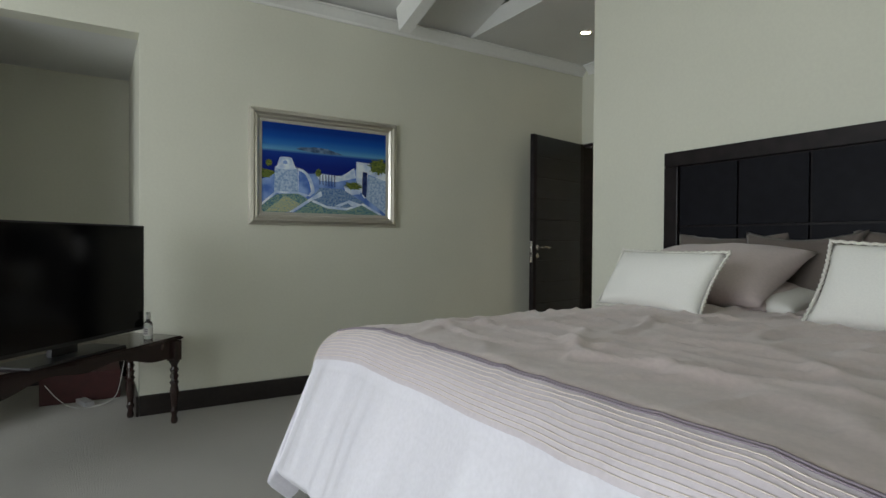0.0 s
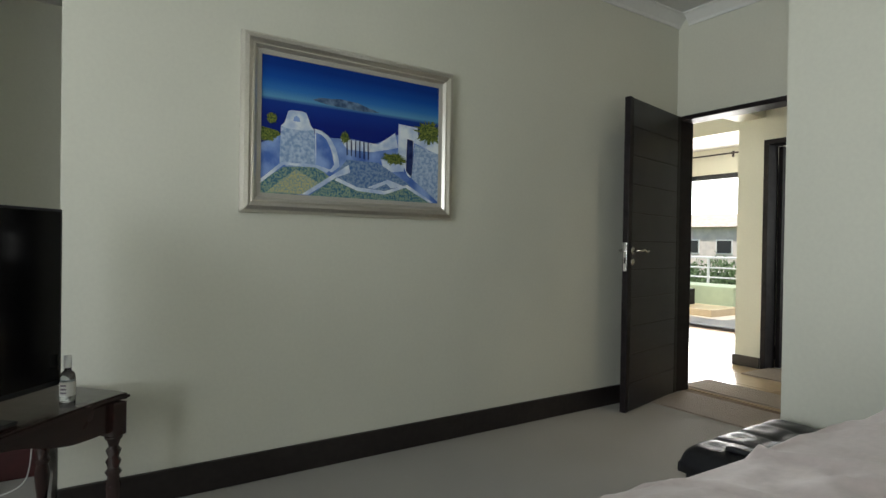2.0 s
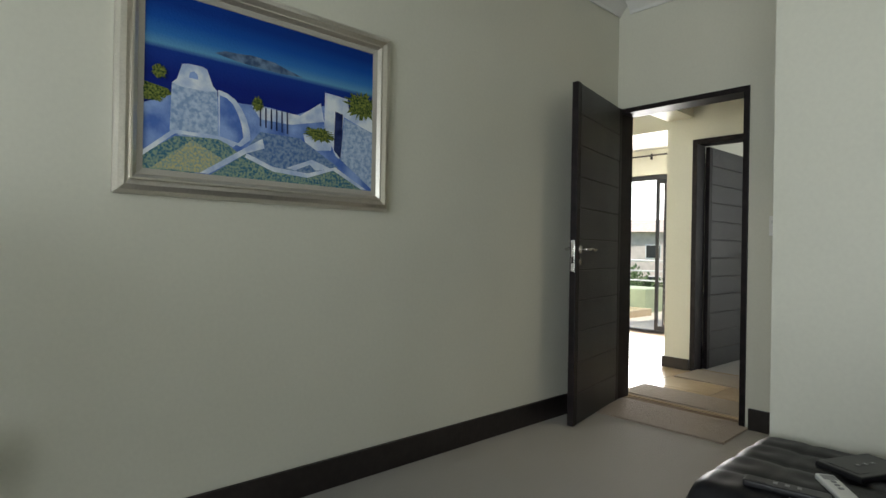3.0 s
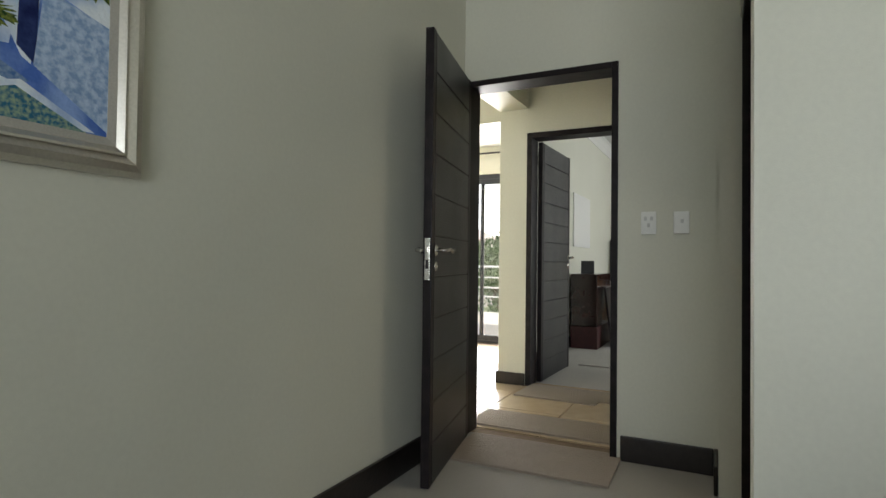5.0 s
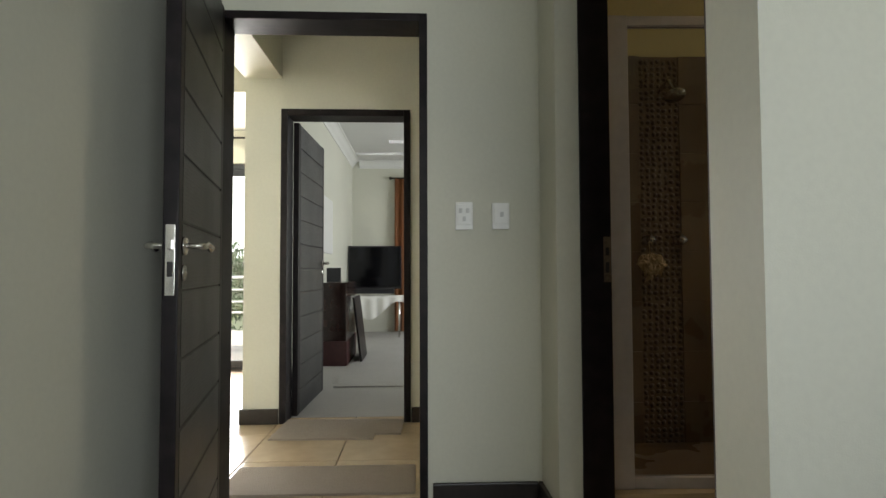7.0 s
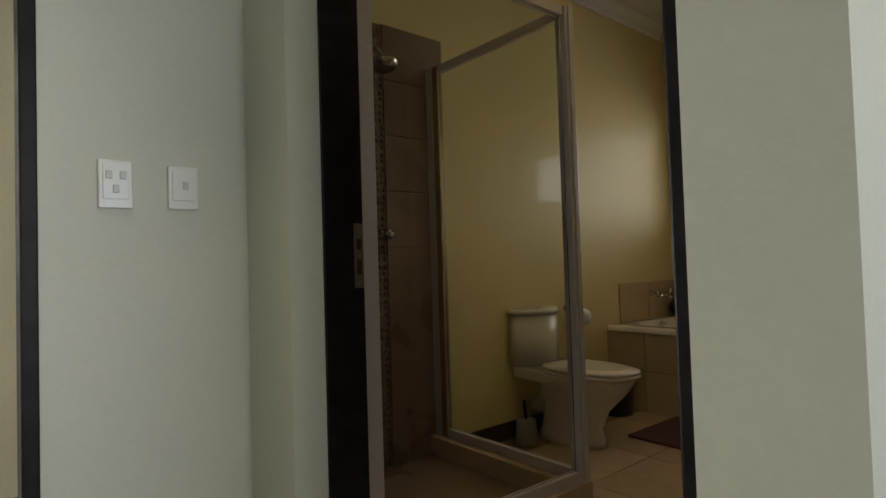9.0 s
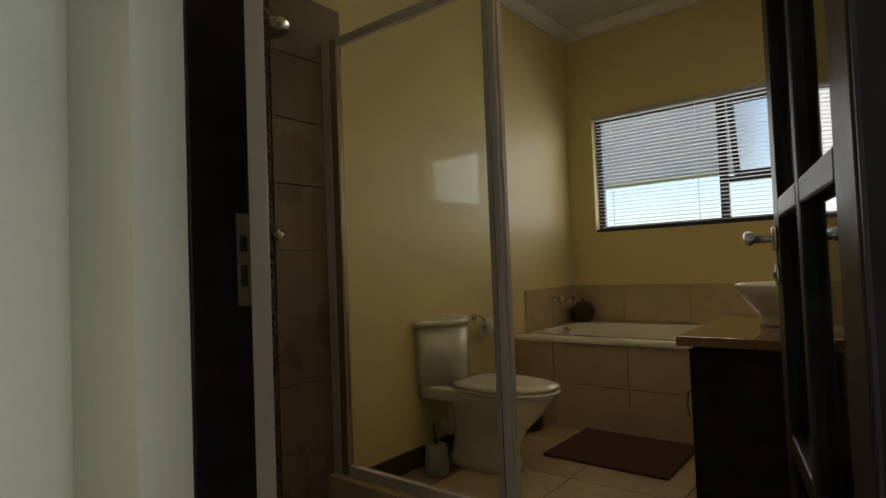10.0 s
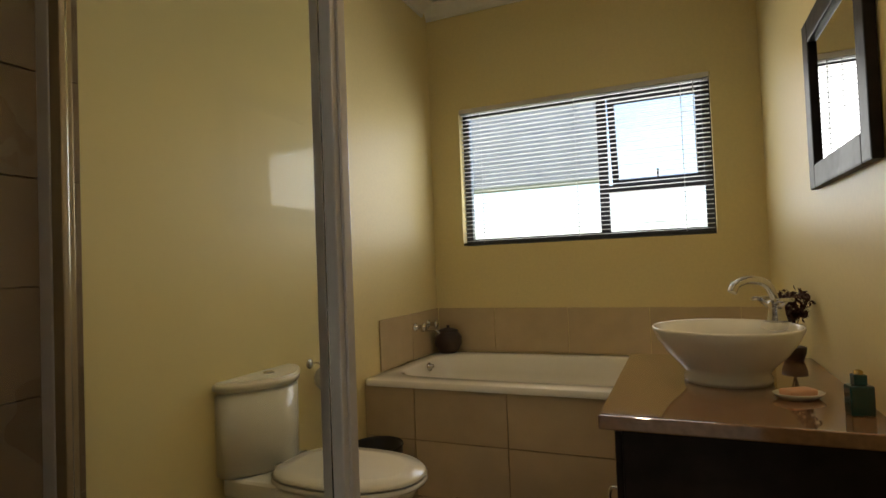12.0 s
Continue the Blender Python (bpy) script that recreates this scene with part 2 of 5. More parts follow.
setting("wall_headboard", blocks((-1.398, -1.223, -1.466, -1.455, 0, TOP), (-1.398, -1.246, -1.59, -1.466, 0, TOP), (-1.398, -1.25, -6.45, -1.59, 0, TOP)), CREAM, "cream painted wall behind the bed", "wall")
setting("wall_bathroom_door", blocks((-0.275, -0.236, -1.466, -1.374, 0, TOP), (-0.236, 1.57, -1.59, -1.374, 0, TOP), (-1.223, -0.275, -1.466, -1.455, 2.12, TOP), (-1.223, -0.275, -1.455, -1.374, 2.86, TOP), (-1.246, -0.236, -1.59, -1.466, 2.136, TOP)), CREAM, "cream painted wall with the bathroom door", "wall")
setting("wall_toilet", blocks((0.715, 0.88, -5.35, -1.59, 0, TOP)), BATH_PAINT, "yellowish painted bathroom wall", "wall")
setting("wall_vanity", blocks((-1.25, -1.236, WY, -1.595, 0, 2.86)), BATH_PAINT, "yellowish painted bathroom wall", "wall")
setting("wall_bathroom_inner", blocks((-0.235, 0.715, -1.594, -1.59, 0, 2.86), (-1.236, -0.235, -1.594, -1.59, 2.14, 2.86)), BATH_PAINT, "yellowish painted bathroom wall", "wall")
setting("wall_window", blocks((-1.24, WR, WY - 0.18, WY, 0, TOP), (WL, 0.715, WY - 0.18, WY, 0, TOP), (WR, WL, WY - 0.18, WY, 0, WB), (WR, WL, WY - 0.18, WY, WT, TOP)), BATH_PAINT, "yellowish painted wall round the bathroom window", "wall")
setting("wall_south", blocks((-7.4, -1.398, -6.6, -6.45, 0, TOP)), CREAM, "cream painted bedroom wall", "wall")
setting("wall_west", blocks((-7.4, -7.25, -6.45, -4.7, 0, TOP), (-7.4, -7.25, -1.1, 0.0, 0, TOP), (-7.4, -7.25, -4.7, -1.1, 0, 0.35), (-7.4, -7.25, -4.7, -1.1, 2.45, TOP)), CREAM, "cream painted wall with the bedroom window", "wall")
setting("ceiling", blocks((-1.398, 1.57, -5.38, 0.0, 2.86, 3.0)), CEILING, "flat white ceiling", "ceiling")
setting("ceiling_landing", blocks((0.15, 1.57, 0.0, 5.0, 2.86, 3.0)), CEILING, "flat white ceiling over the landing", "ceiling")

# raked white ceiling over the bedroom, higher away from the picture wall
RAKE = 0.30
bm = bmesh.new()
rows = [[bm.verts.new((x, y, 2.862 - RAKE * y + dz)) for x, y in ((-7.4, 0.0), (-1.398, 0.0), (-1.398, -6.6), (-7.4, -6.6))] for dz in (0, 0.1)]
bm.faces.new(rows[0]), bm.faces.new(rows[1][::-1])
for i in range(4):
    bm.faces.new((rows[0][i], rows[1][i], rows[1][(i + 1) % 4], rows[0][(i + 1) % 4]))
bmesh.ops.recalc_face_normals(bm, faces=bm.faces[:])
setting("ceiling_raked", bm, CEILING, "raked white bedroom ceiling", "ceiling")
# unseen slab added over the walls to shut out sun and sky light
setting("roof", blocks((-7.6, 3.6, -6.8, 1.6, 5.1, 5.2)), CEILING, "unseen flat slab added above to keep out sun and sky", "roof")


def rafter(x):
    bm = block(-0.05, 0.05, -6.3, -0.16, -0.20, 0.0, 0.006)
    ob = thing("rafter", bm, PLASTER, "white painted rafter under the raked ceiling", "rafter", "rafters of the bedroom ceiling")
    ob.matrix_basis = pose(x, 0, 2.866, -math.degrees(math.atan(RAKE)))


for k in range(5):
    rafter(-2.12 - 1.15 * k)


def cornice(name, x0, y0, x1, y1, z, inside, size=0.085):
    """A coved cornice along a wall's foot line; inside points into the room."""
    bm = bmesh.new()
    d = Vector((x1 - x0, y1 - y0, 0))
    nrm = Vector((*inside, 0))
    prof = [(0.0, -size), (0.012, -size), (0.016, -size * 0.78), (0.03, -size * 0.62), (size * 0.62, -0.03), (size * 0.8, -0.016), (size, -0.012), (size, 0.0), (0.0, 0.0)]
    ends = []
    for p in (Vector((x0, y0, z)), Vector((x1, y1, z))):
        ends.append([bm.verts.new(p + nrm * a + Vector((0, 0, b))) for a, b in prof])
    n = len(prof)
    for i in range(n):
        bm.faces.new((ends[0][i], ends[0][(i + 1) % n], ends[1][(i + 1) % n], ends[1][i]))
    bm.faces.new(ends[0][::-1]), bm.faces.new(ends[1])
    bmesh.ops.recalc_face_normals(bm, faces=bm.faces[:])
    return setting(name, bm, PLASTER, "white coved plaster cornice", "cornice")


cornice("trim_cornice_picture_wall", -7.25, -0.002, -0.002, -0.002, 2.858, (0, -1))
cornice("trim_cornice_door_wall", -0.002, -1.372, -0.002, -0.09, 2.858, (-1, 0))
cornice("trim_cornice_bathroom_front", -1.398, -1.372, -0.09, -1.372, 2.858, (0, 1))
cornice("trim_cornice_bathroom_window", -1.23, WY + 0.002, 0.713, WY + 0.002, 2.858, (0, 1))
cornice("trim_cornice_bathroom_toilet", 0.713, -1.596, 0.713, WY + 0.09, 2.858, (-1, 0))
cornice("trim_cornice_bathroom_vanity", -1.234, -1.596, -1.234, WY + 0.09, 2.858, (1, 0))


def skirting(name, x0, x1, y0, y1, height=0.13):
    return setting(name, block(x0, x1, y0, y1, 0, height, 0.005), SKIRTING, "dark painted skirting board", "skirting")


skirting("baseboard_picture_wall", -3.895, -0.002, -0.02, -0.002)
skirting("baseboard_alcove", -3.915, -3.897, -0.02, 1.248)
skirting("baseboard_alcove_back", -7.2, -3.917, 1.23, 1.248)
skirting("baseboard_door_wall", -0.02, -0.002, -1.352, -0.915)
skirting("baseboard_bathroom_front", -0.272, -0.002, -1.372, -1.354)
skirting("baseboard_headboard_wall", -1.418, -1.40, -6.4, -1.435)
skirting("baseboard_headboard_end", -1.398, -1.225, -1.453, -1.435)
skirting("baseboard_toilet_wall", 0.695, 0.713, -4.14, -2.72, 0.10)

# ---- the landing and far room ----
setting("wall_landing", blocks((1.42, 1.57, 0.063, 0.305, 0, TOP), (1.42, 1.57, -0.80, 0.063, 2.10, TOP), (1.42, 1.57, -1.374, -0.80, 0, TOP)), CREAM, "cream painted landing wall with the far door", "wall")
setting("beam_landing", blocks((0.15, 1.42, 0.06, 0.304, 2.306, 2.86)), CREAM, "cream boxed beam over the landing", "beam")
setting("bulkhead", blocks((1.57, 1.72, 0.304, 5.0, 2.262, 2.9)), CREAM, "cream bulkhead over the living area", "bulkhead")
setting("ceiling_living", blocks((1.72, 3.6, 0.302, 5.0, 2.46, 2.64)), CEILING, "low white ceiling by the balcony door", "ceiling")
setting("wall_balcony", blocks((3.45, 3.6, 0.303, 0.60, 0, 2.46), (3.45, 3.6, 2.85, 5.0, 0, 2.46), (3.45, 3.6, 0.60, 2.85, 2.12, 2.46)), CREAM, "cream painted wall round the balcony door", "wall")
setting("wall_landing_north", blocks((0.15, 3.6, 5.0, 5.15, 0, 3.0)), CREAM, "cream painted end wall of the landing", "wall")
setting("wall_far_left", blocks((1.57, 7.15, 0.25, 0.302, 0, 3.0)), CREAM, "cream painted wall of the far room", "wall")
setting("wall_far_end", blocks((7.0, 7.15, -3.6, 0.25, 0, 3.0)), CREAM, "cream painted end wall of the far room", "wall")
setting("wall_far_right", blocks((1.57, 3.4, -3.75, -3.6, 0, 3.0), (5.8, 7.15, -3.75, -3.6, 0, 3.0), (3.4, 5.8, -3.75, -3.6, 0, 0.8), (3.4, 5.8, -3.75, -3.6, 2.2, 3.0)), CREAM, "cream painted wall of the far room", "wall")
setting("wall_far_near", blocks((1.57, 1.72, -3.6, -1.374, 0, 3.0)), CREAM, "cream painted wall of the far room", "wall")
setting("ceiling_far_room", blocks((1.57, 5.45, -3.6, 0.25, 2.85, 3.0), (5.45, 5.66, -0.44, 0.25, 2.85, 3.0), (5.45, 5.66, -3.6, -1.9, 2.85, 3.0), (5.66, 6.30, -3.6, 0.25, 2.85, 3.0),
        (6.30, 6.47, 0.12, 0.25, 2.85, 3.0), (6.30, 6.47, -3.6, -1.9, 2.85, 3.0), (6.47, 7.0, -3.6, 0.25, 2.85, 3.0)), CEILING, "white ceiling with two skylight slots", "ceiling")
setting("window_skylight", blocks((5.44, 5.67, -1.91, -0.43, 3.0, 3.012), (6.29, 6.48, -1.91, 0.13, 3.0, 3.012)), glass("frosted_skylight", (0.95, 0.98, 1.0), 0.6), "frosted skylight panes over the far room", "skylight")
cornice("trim_cornice_far_end", 6.998, -3.6, 6.998, 0.13, 2.848, (-1, 0), 0.12)
cornice("trim_cornice_far_left", 1.6, 0.248, 6.99, 0.248, 2.848, (0, -1), 0.12)
skirting("baseboard_landing", 1.40, 1.418, 0.068, 0.323, 0.10)
skirting("baseboard_landing_end", 1.42, 1.57, 0.306, 0.323, 0.10)
skirting("baseboard_far_left", 1.75, 6.98, 0.23, 0.248)
skirting("baseboard_landing_side", 1.40, 1.418, -1.35, -0.81, 0.10)

# ---- outside ----
LAWN = material("dry_garden_ground", (0.10, 0.13, 0.05), 0.95, grain=0.3, scale=3, stains=0.3)
setting("ground", blocks((-300, 400, -400, 400, -3.3, -3.2)), LAWN, "green garden ground below the balcony", "ground")
SLAB = material("pale_balcony_tile", (0.62, 0.57, 0.48), 0.5, grain=0.06, scale=10, stains=0.08)
setting("pavement_balcony", blocks((3.6, 7.6, -0.4, 6.5, -0.2, -0.02)), SLAB, "pale tiled balcony floor", "balcony floor")
LEAF = material("tree_foliage", (0.12, 0.18, 0.075), 0.7, grain=0.35, scale=2.5, stains=0.2)
BARK = material("tree_bark", (0.14, 0.10, 0.07), 0.9, grain=0.3, scale=12, bump=0.5, bump_scale=30)


def leaf_crown(rng, radius, clumps, leaves, size):
    """A crown of many small leaf blades gathered in clumps."""
    bm = bmesh.new()
    for _ in range(clumps):
        d = Vector((rng.gauss(0, 1), rng.gauss(0, 1), rng.gauss(0, 0.8))).normalized()
        c = d * radius * rng.uniform(0.35, 1.0)
        r = radius * rng.uniform(0.16, 0.34)
        for _ in range(leaves):
            p = c + Vector((rng.gauss(0, 1), rng.gauss(0, 1), rng.gauss(0, 1))) * r * 0.55
            q = Euler((rng.uniform(0, 6.3), rng.uniform(0, 6.3), rng.uniform(0, 6.3))).to_matrix()
            s = size * rng.uniform(0.6, 1.3)
            vs = [bm.verts.new(p + q @ Vector(v)) for v in ((-s, 0, 0), (0, -s * 0.4, 0.1 * s), (s, 0, 0), (0, s * 0.4, 0.1 * s))]
            bm.faces.new(vs)
    return bm


def tree(x, y, z, height, radius, seed):
    rng = random.Random(seed)
    ob = stand("tree", pose(x, y, z), "leafy green garden tree beyond the balcony", "tree", "garden trees")
    limbs = [tube([(0, 0, 0), (0.05, 0.02, height * 0.3), (0, 0.08, height * 0.62)], [0.14, 0.11, 0.07], 9)]
    for _ in range(6):
        a = rng.uniform(0, 6.3)
        limbs.append(tube([(0, 0.05, height * rng.uniform(0.3, 0.55)), (radius * 0.4 * math.cos(a), radius * 0.4 * math.sin(a), height * 0.65), (radius * 0.7 * math.cos(a), radius * 0.7 * math.sin(a), height * rng.uniform(0.7, 0.85))], [0.06, 0.04, 0.015], 6))
    part("trunk", joined(*limbs), BARK, ob)
    part("crown", moved(leaf_crown(rng, radius, 70, 60, 0.10), pose(0, 0, height * 0.75)), LEAF, ob)


for k, (x, y, zz, r) in enumerate(((17, 5.9, 5.1, 1.6), (16.5, 8.8, 3.0, 1.3), (19, 11.1, 3.1, 1.4), (21, 14.4, 3.1, 1.5), (23, 8.2, 4.3, 1.9), (25, 17.5, 3.6, 1.9), (18, 3.6, 4.9, 1.6))):
    tree(x, y, -3.2, zz, r, k + 3)

HOUSE_WALL = material("pale_house_render", (0.72, 0.64, 0.57), 0.8, grain=0.06, scale=2, stains=0.1)
HOUSE_ROOF = material("pale_roof_tile", (0.58, 0.50, 0.43), 0.8, grain=0.15, scale=3)
DARK_GLASS = material("dark_window_glass", (0.03, 0.035, 0.04), 0.1)


def far_house(x, y, width, height, n, at_yaw):
    ob = stand("house", pose(x, y, -3.2, 0, 0, at_yaw), "pale rendered two-storey house far beyond the garden", "house")
    part("wall", block(-3, 3, -width / 2, width / 2, 0, height, 0.03), HOUSE_WALL, ob)
    bm = bmesh.new()
    v = [bm.verts.new(p) for p in ((-3.5, -width / 2 - 0.5, height), (3.5, -width / 2 - 0.5, height), (3.5, width / 2 + 0.5, height), (-3.5, width / 2 + 0.5, height), (0, -width / 2 + 2, height + 1.3), (0, width / 2 - 2, height + 1.3))]
    for f in ((0, 1, 4), (1, 2, 5, 4), (2, 3, 5), (3, 0, 4, 5), (3, 2, 1, 0)):
        bm.faces.new([v[i] for i in f])
    part("roof", bm, HOUSE_ROOF, ob)
    for s in range(2):
        for k in range(n):
            yy = -width / 2 + width * (k + 0.5) / n
            w = part("window", block(-3.06, -3.0, yy - 0.7, yy + 0.7, 1.0 + 2.8 * s, 2.3 + 2.8 * s, 0.01), PLASTER, ob)
            part("pane", block(-3.08, -3.062, yy - 0.6, yy + 0.6, 1.1 + 2.8 * s, 2.2 + 2.8 * s, 0.0), DARK_GLASS, w)


setting("backdrop_sky", blocks((160, 162, -40, 220, -3.2, 90)), glowing("bright_hazy_sky", (1.0, 1.0, 1.0), 2.2), "bright white hazy sky beyond the houses", "sky")
far_house(46, 25.0, 14, 6.2, 5, 10)
far_house(52, 41, 13, 6.4, 4, 14)
# ---- doors ----
def lever(parent, mat, name="handle", side=1, flip=1):
    """A lever on a round rose with its key rose below, on the side face of a leaf."""
    h = part(name, joined(
        moved(lathe([(0, 0), (0.026, 0.0), (0.026, 0.006), (0.022, 0.010), (0, 0.010)], 20), pose(0, 0, 0, -90 * side)),
        tube(curve([(0, 0, 0), (0, 0.045 * side, 0), (0.02 * flip, 0.055 * side, 0.0), (0.06 * flip, 0.056 * side, 0.006), (0.10 * flip, 0.056 * side, -0.006), (0.125 * flip, 0.056 * side, 0.002)], 5), 0.009, 10),
        moved(lathe([(0, 0), (0.023, 0.0), (0.023, 0.005), (0.019, 0.008), (0.006, 0.008), (0.006, 0.011), (0, 0.011)], 18), pose(0, 0, -0.075, -90 * side))), mat, parent, "satin chrome lever handle with key rose")
    return h


def plank_door(name, label, m, width, height, thick, planks, handle_z, free_lock=True, flip=1):
    """A leaf from its hinge at the origin along +x, of horizontal boards with grooves between."""
    ob = stand(name, m, label, "door", kind="structure")
    part("core", block(0.004, width - 0.004, -thick / 2 + 0.005, thick / 2 - 0.005, 0.008, height, 0), DARKWOOD, ob)
    part("stile", block(width - 0.045, width, -thick / 2, thick / 2, 0.006, height + 0.002, 0.003), DARKWOOD, ob)
    part("stile", block(0.0, 0.045, -thick / 2, thick / 2, 0.006, height + 0.002, 0.003), DARKWOOD, ob)
    step = (height - 0.006) / planks
    for k in range(planks):
        z0 = 0.008 + k * step
        part("plank", block(0.047, width - 0.047, -thick / 2, thick / 2, z0, z0 + step - 0.007, 0.003, 1), DOORWOOD, ob)
    for s in (1, -1):
        hd = lever(ob, CHROME, "handle", s, -1)
        hd.matrix_basis = pose(width - 0.06, s * thick / 2, handle_z)
    if free_lock:
        lp = part("lock_plate", block(width, width + 0.003, -0.012, 0.012, handle_z - 0.135, handle_z + 0.055, 0.001), CHROME, ob, "steel lock plate on the door edge")
        part("latch", block(width + 0.003, width + 0.014, -0.007, 0.007, handle_z - 0.012, handle_z + 0.014, 0.002), CHROME, lp)
        part("keep", block(width + 0.0031, width + 0.0045, -0.007, 0.007, handle_z - 0.085, handle_z - 0.045, 0.0004), SKIRTING, lp)
    return ob


def door_frame(name, axis, face0, face1, a, b, top, bar=0.045, bar_low=None):
    """A lining round an opening: axis is the wall's normal, a..b the opening along the wall."""
    ob = stand(name, pose(0, 0, 0), "dark stained timber door frame", "door frame", kind="structure")
    lo, hi = min(a, b), max(a, b)
    first = bar_low or bar
    rows = ((lo, lo + first, 0, top), (hi - bar, hi, 0, top), (lo + first, hi - bar, top - bar, top))
    for nm, (p, q, z0, z1) in zip(("jamb", "jamb", "head"), rows):
        bm = block(face0, face1, p, q, z0, z1, 0.004) if axis == "x" else block(p, q, face0, face1, z0, z1, 0.004)
        part(nm, bm, DARKWOOD, ob)
    return ob


door_frame("door_frame_landing", "x", -0.012, 0.155, -0.895, -0.003, 2.10, 0.034)
plank_door("door_1", "dark stained plank bedroom door standing open", pose(-0.034, -0.036, 0, 0, 0, 191.4), 0.803, 2.09, 0.04, 11, 1.076)
door_frame("door_frame_far", "x", 1.408, 1.58, -0.803, 0.065, 2.10)
plank_door("door_2", "dark stained plank door of the far room standing open", pose(1.585, 0.0, 0, 0, 0, -2.2), 0.84, 2.05, 0.04, 12, 1.07)
door_frame("door_frame_bathroom", "y", -1.58, -1.463, -1.245, -0.237, 2.135, 0.045)
STRIKE_X = -0.2825
strike = stand("strike_plate", pose(STRIKE_X, -1.563, 1.045), "brass strike plate on the dark bathroom jamb", "strike plate")
part("plate", block(-0.002, 0.0, -0.014, 0.014, -0.085, 0.085, 0.0008), material("worn_brass", (0.19, 0.145, 0.10), 0.5, metal=0.7, grain=0.2, scale=80), strike)
part("hole", block(-0.0028, -0.0021, -0.007, 0.007, -0.05, -0.01, 0.0003), SKIRTING, strike)
part("hole", block(-0.0028, -0.0021, -0.007, 0.007, 0.015, 0.045, 0.0003), SKIRTING, strike)

# ---- floor tiles of the landing ----
bm = block(-0.247, 0.247, -0.247, 0.247, -0.011, 0.0, 0.002, 1)
tile_mesh = mesh_of("tile", bm, TILE)
landing = bpy.data.objects["floor_landing"]
for i in range(7):
    for j in range(-4, 8):
        x, y = 0.432 + 0.5 * i, -0.175 + 0.5 * j
        if x > 3.4 or (x > 1.5 and y < 0.2):
            continue
        t = new("tile", tile_mesh)
        t.parent = landing
        t.location = (x, y, -0.001)


def floor_mat(x0, x1, y0, y1, z, yaw, label, notch=False, mat=None):
    ob = stand("floor_mat", pose((x0 + x1) / 2, (y0 + y1) / 2, z, 0, 0, yaw), label, "mat", "carpet offcuts on the floor")
    w, d = (x1 - x0) / 2, (y1 - y0) / 2
    bm = bmesh.new()
    n = 24
    ring = [(-w, -d), (w, -d), (w, d), (-w, d)]
    if notch:
        ring = [(-w, -d + 0.16), (-w * 0.5, -d + 0.16), (-w * 0.5, -d), (w, -d), (w, d), (-w, d)]
    pts = []
    for a, b in zip(ring, ring[1:] + ring[:1]):
        for k in range(n):
            t = k / n
            pts.append((a[0] + (b[0] - a[0]) * t + random.uniform(-1, 1) * 0.003, a[1] + (b[1] - a[1]) * t + random.uniform(-1, 1) * 0.003))
    f = bm.faces.new([bm.verts.new((p[0], p[1], 0.012)) for p in pts])
    r = bmesh.ops.extrude_face_region(bm, geom=[f])
    bmesh.ops.translate(bm, verts=[v for v in r["geom"] if isinstance(v, bmesh.types.BMVert)], vec=(0, 0, -0.012))
    bmesh.ops.recalc_face_normals(bm, faces=bm.faces[:])
    part("carpet_piece", bm, mat or MAT_FIBRE, ob)


floor_mat(0.215, 0.572, -0.84, 0.05, -0.001, 0, "beige ribbed carpet offcut on the landing tiles")
floor_mat(1.04, 1.47, -0.75, 0.03, -0.001, -2, "beige ribbed carpet offcut with a cut corner", True)
floor_mat(-0.42, 0.04, -0.92, -0.08, 0.0005, 1, "flat beige carpet offcut before the bedroom door")
floor_mat(2.54, 5.2, -2.0, -0.12, 0.0, 0, "grey rug in the far room", False, CARPET)

# ---- wall switches ----
WHITE_PLASTIC = material("white_switch_plastic", (0.80, 0.80, 0.77), 0.3, grain=0.02)
GREY_PLASTIC = material("grey_switch_plastic", (0.30, 0.30, 0.30), 0.4, grain=0.02)


def wall_switch(y, z, w, h, rockers, label):
    ob = stand("light_switch", pose(-0.001, y, z), label, "switch", "switches beside the bedroom door")
    part("plate", block(-0.010, 0, -w / 2, w / 2, -h / 2, h / 2, 0.004, 3), WHITE_PLASTIC, ob)
    part("rim", block(-0.014, -0.0102, -w / 2 + 0.009, w / 2 - 0.009, -h / 2 + 0.022, h / 2 - 0.010, 0.002), WHITE_PLASTIC, ob)
    for (yy, zz) in rockers:
        part("rocker", block(-0.0185, -0.0142, yy - 0.007, yy + 0.007, zz - 0.010, zz + 0.010, 0.002), material("off_white_rocker", (0.58, 0.58, 0.56), 0.35, grain=0.02), ob, "off-white rocker")


wall_switch(-1.049, 1.235, 0.074, 0.118, [(-0.015, 0.022), (0.015, 0.022), (0.0, -0.012)], "white three-rocker light switch plate on the wall")
wall_switch(-1.204, 1.235, 0.074, 0.112, [(-0.004, 0.006)], "white isolator switch plate on the wall")

# ---- downlight ----
BULB = glowing("halogen_bulb", (1.0, 0.86, 0.62), 30)
down = stand("downlight", pose(-0.69, -0.70, 2.858), "lit round halogen downlight in the ceiling", "downlight")
part("ring", lathe([(0.038, 0.0), (0.038, -0.003), (0.048, -0.008), (0.052, -0.003), (0.052, 0.0)], 28), CHROME, down)
part("bulb", lathe([(0, -0.001), (0.037, -0.001), (0.037, -0.0002), (0, -0.0002)], 24), BULB, down, "glowing halogen bulb")

# ---- picture ----
SILVER = material("brushed_silver_frame", (0.66, 0.63, 0.57), 0.30, metal=0.9, grain=0.06, scale=140, bump=0.05, bump_scale=200)
LINEN = material("linen_slip", (0.42, 0.40, 0.35), 0.8, grain=0.08, scale=200, bump=0.3, bump_scale=500)


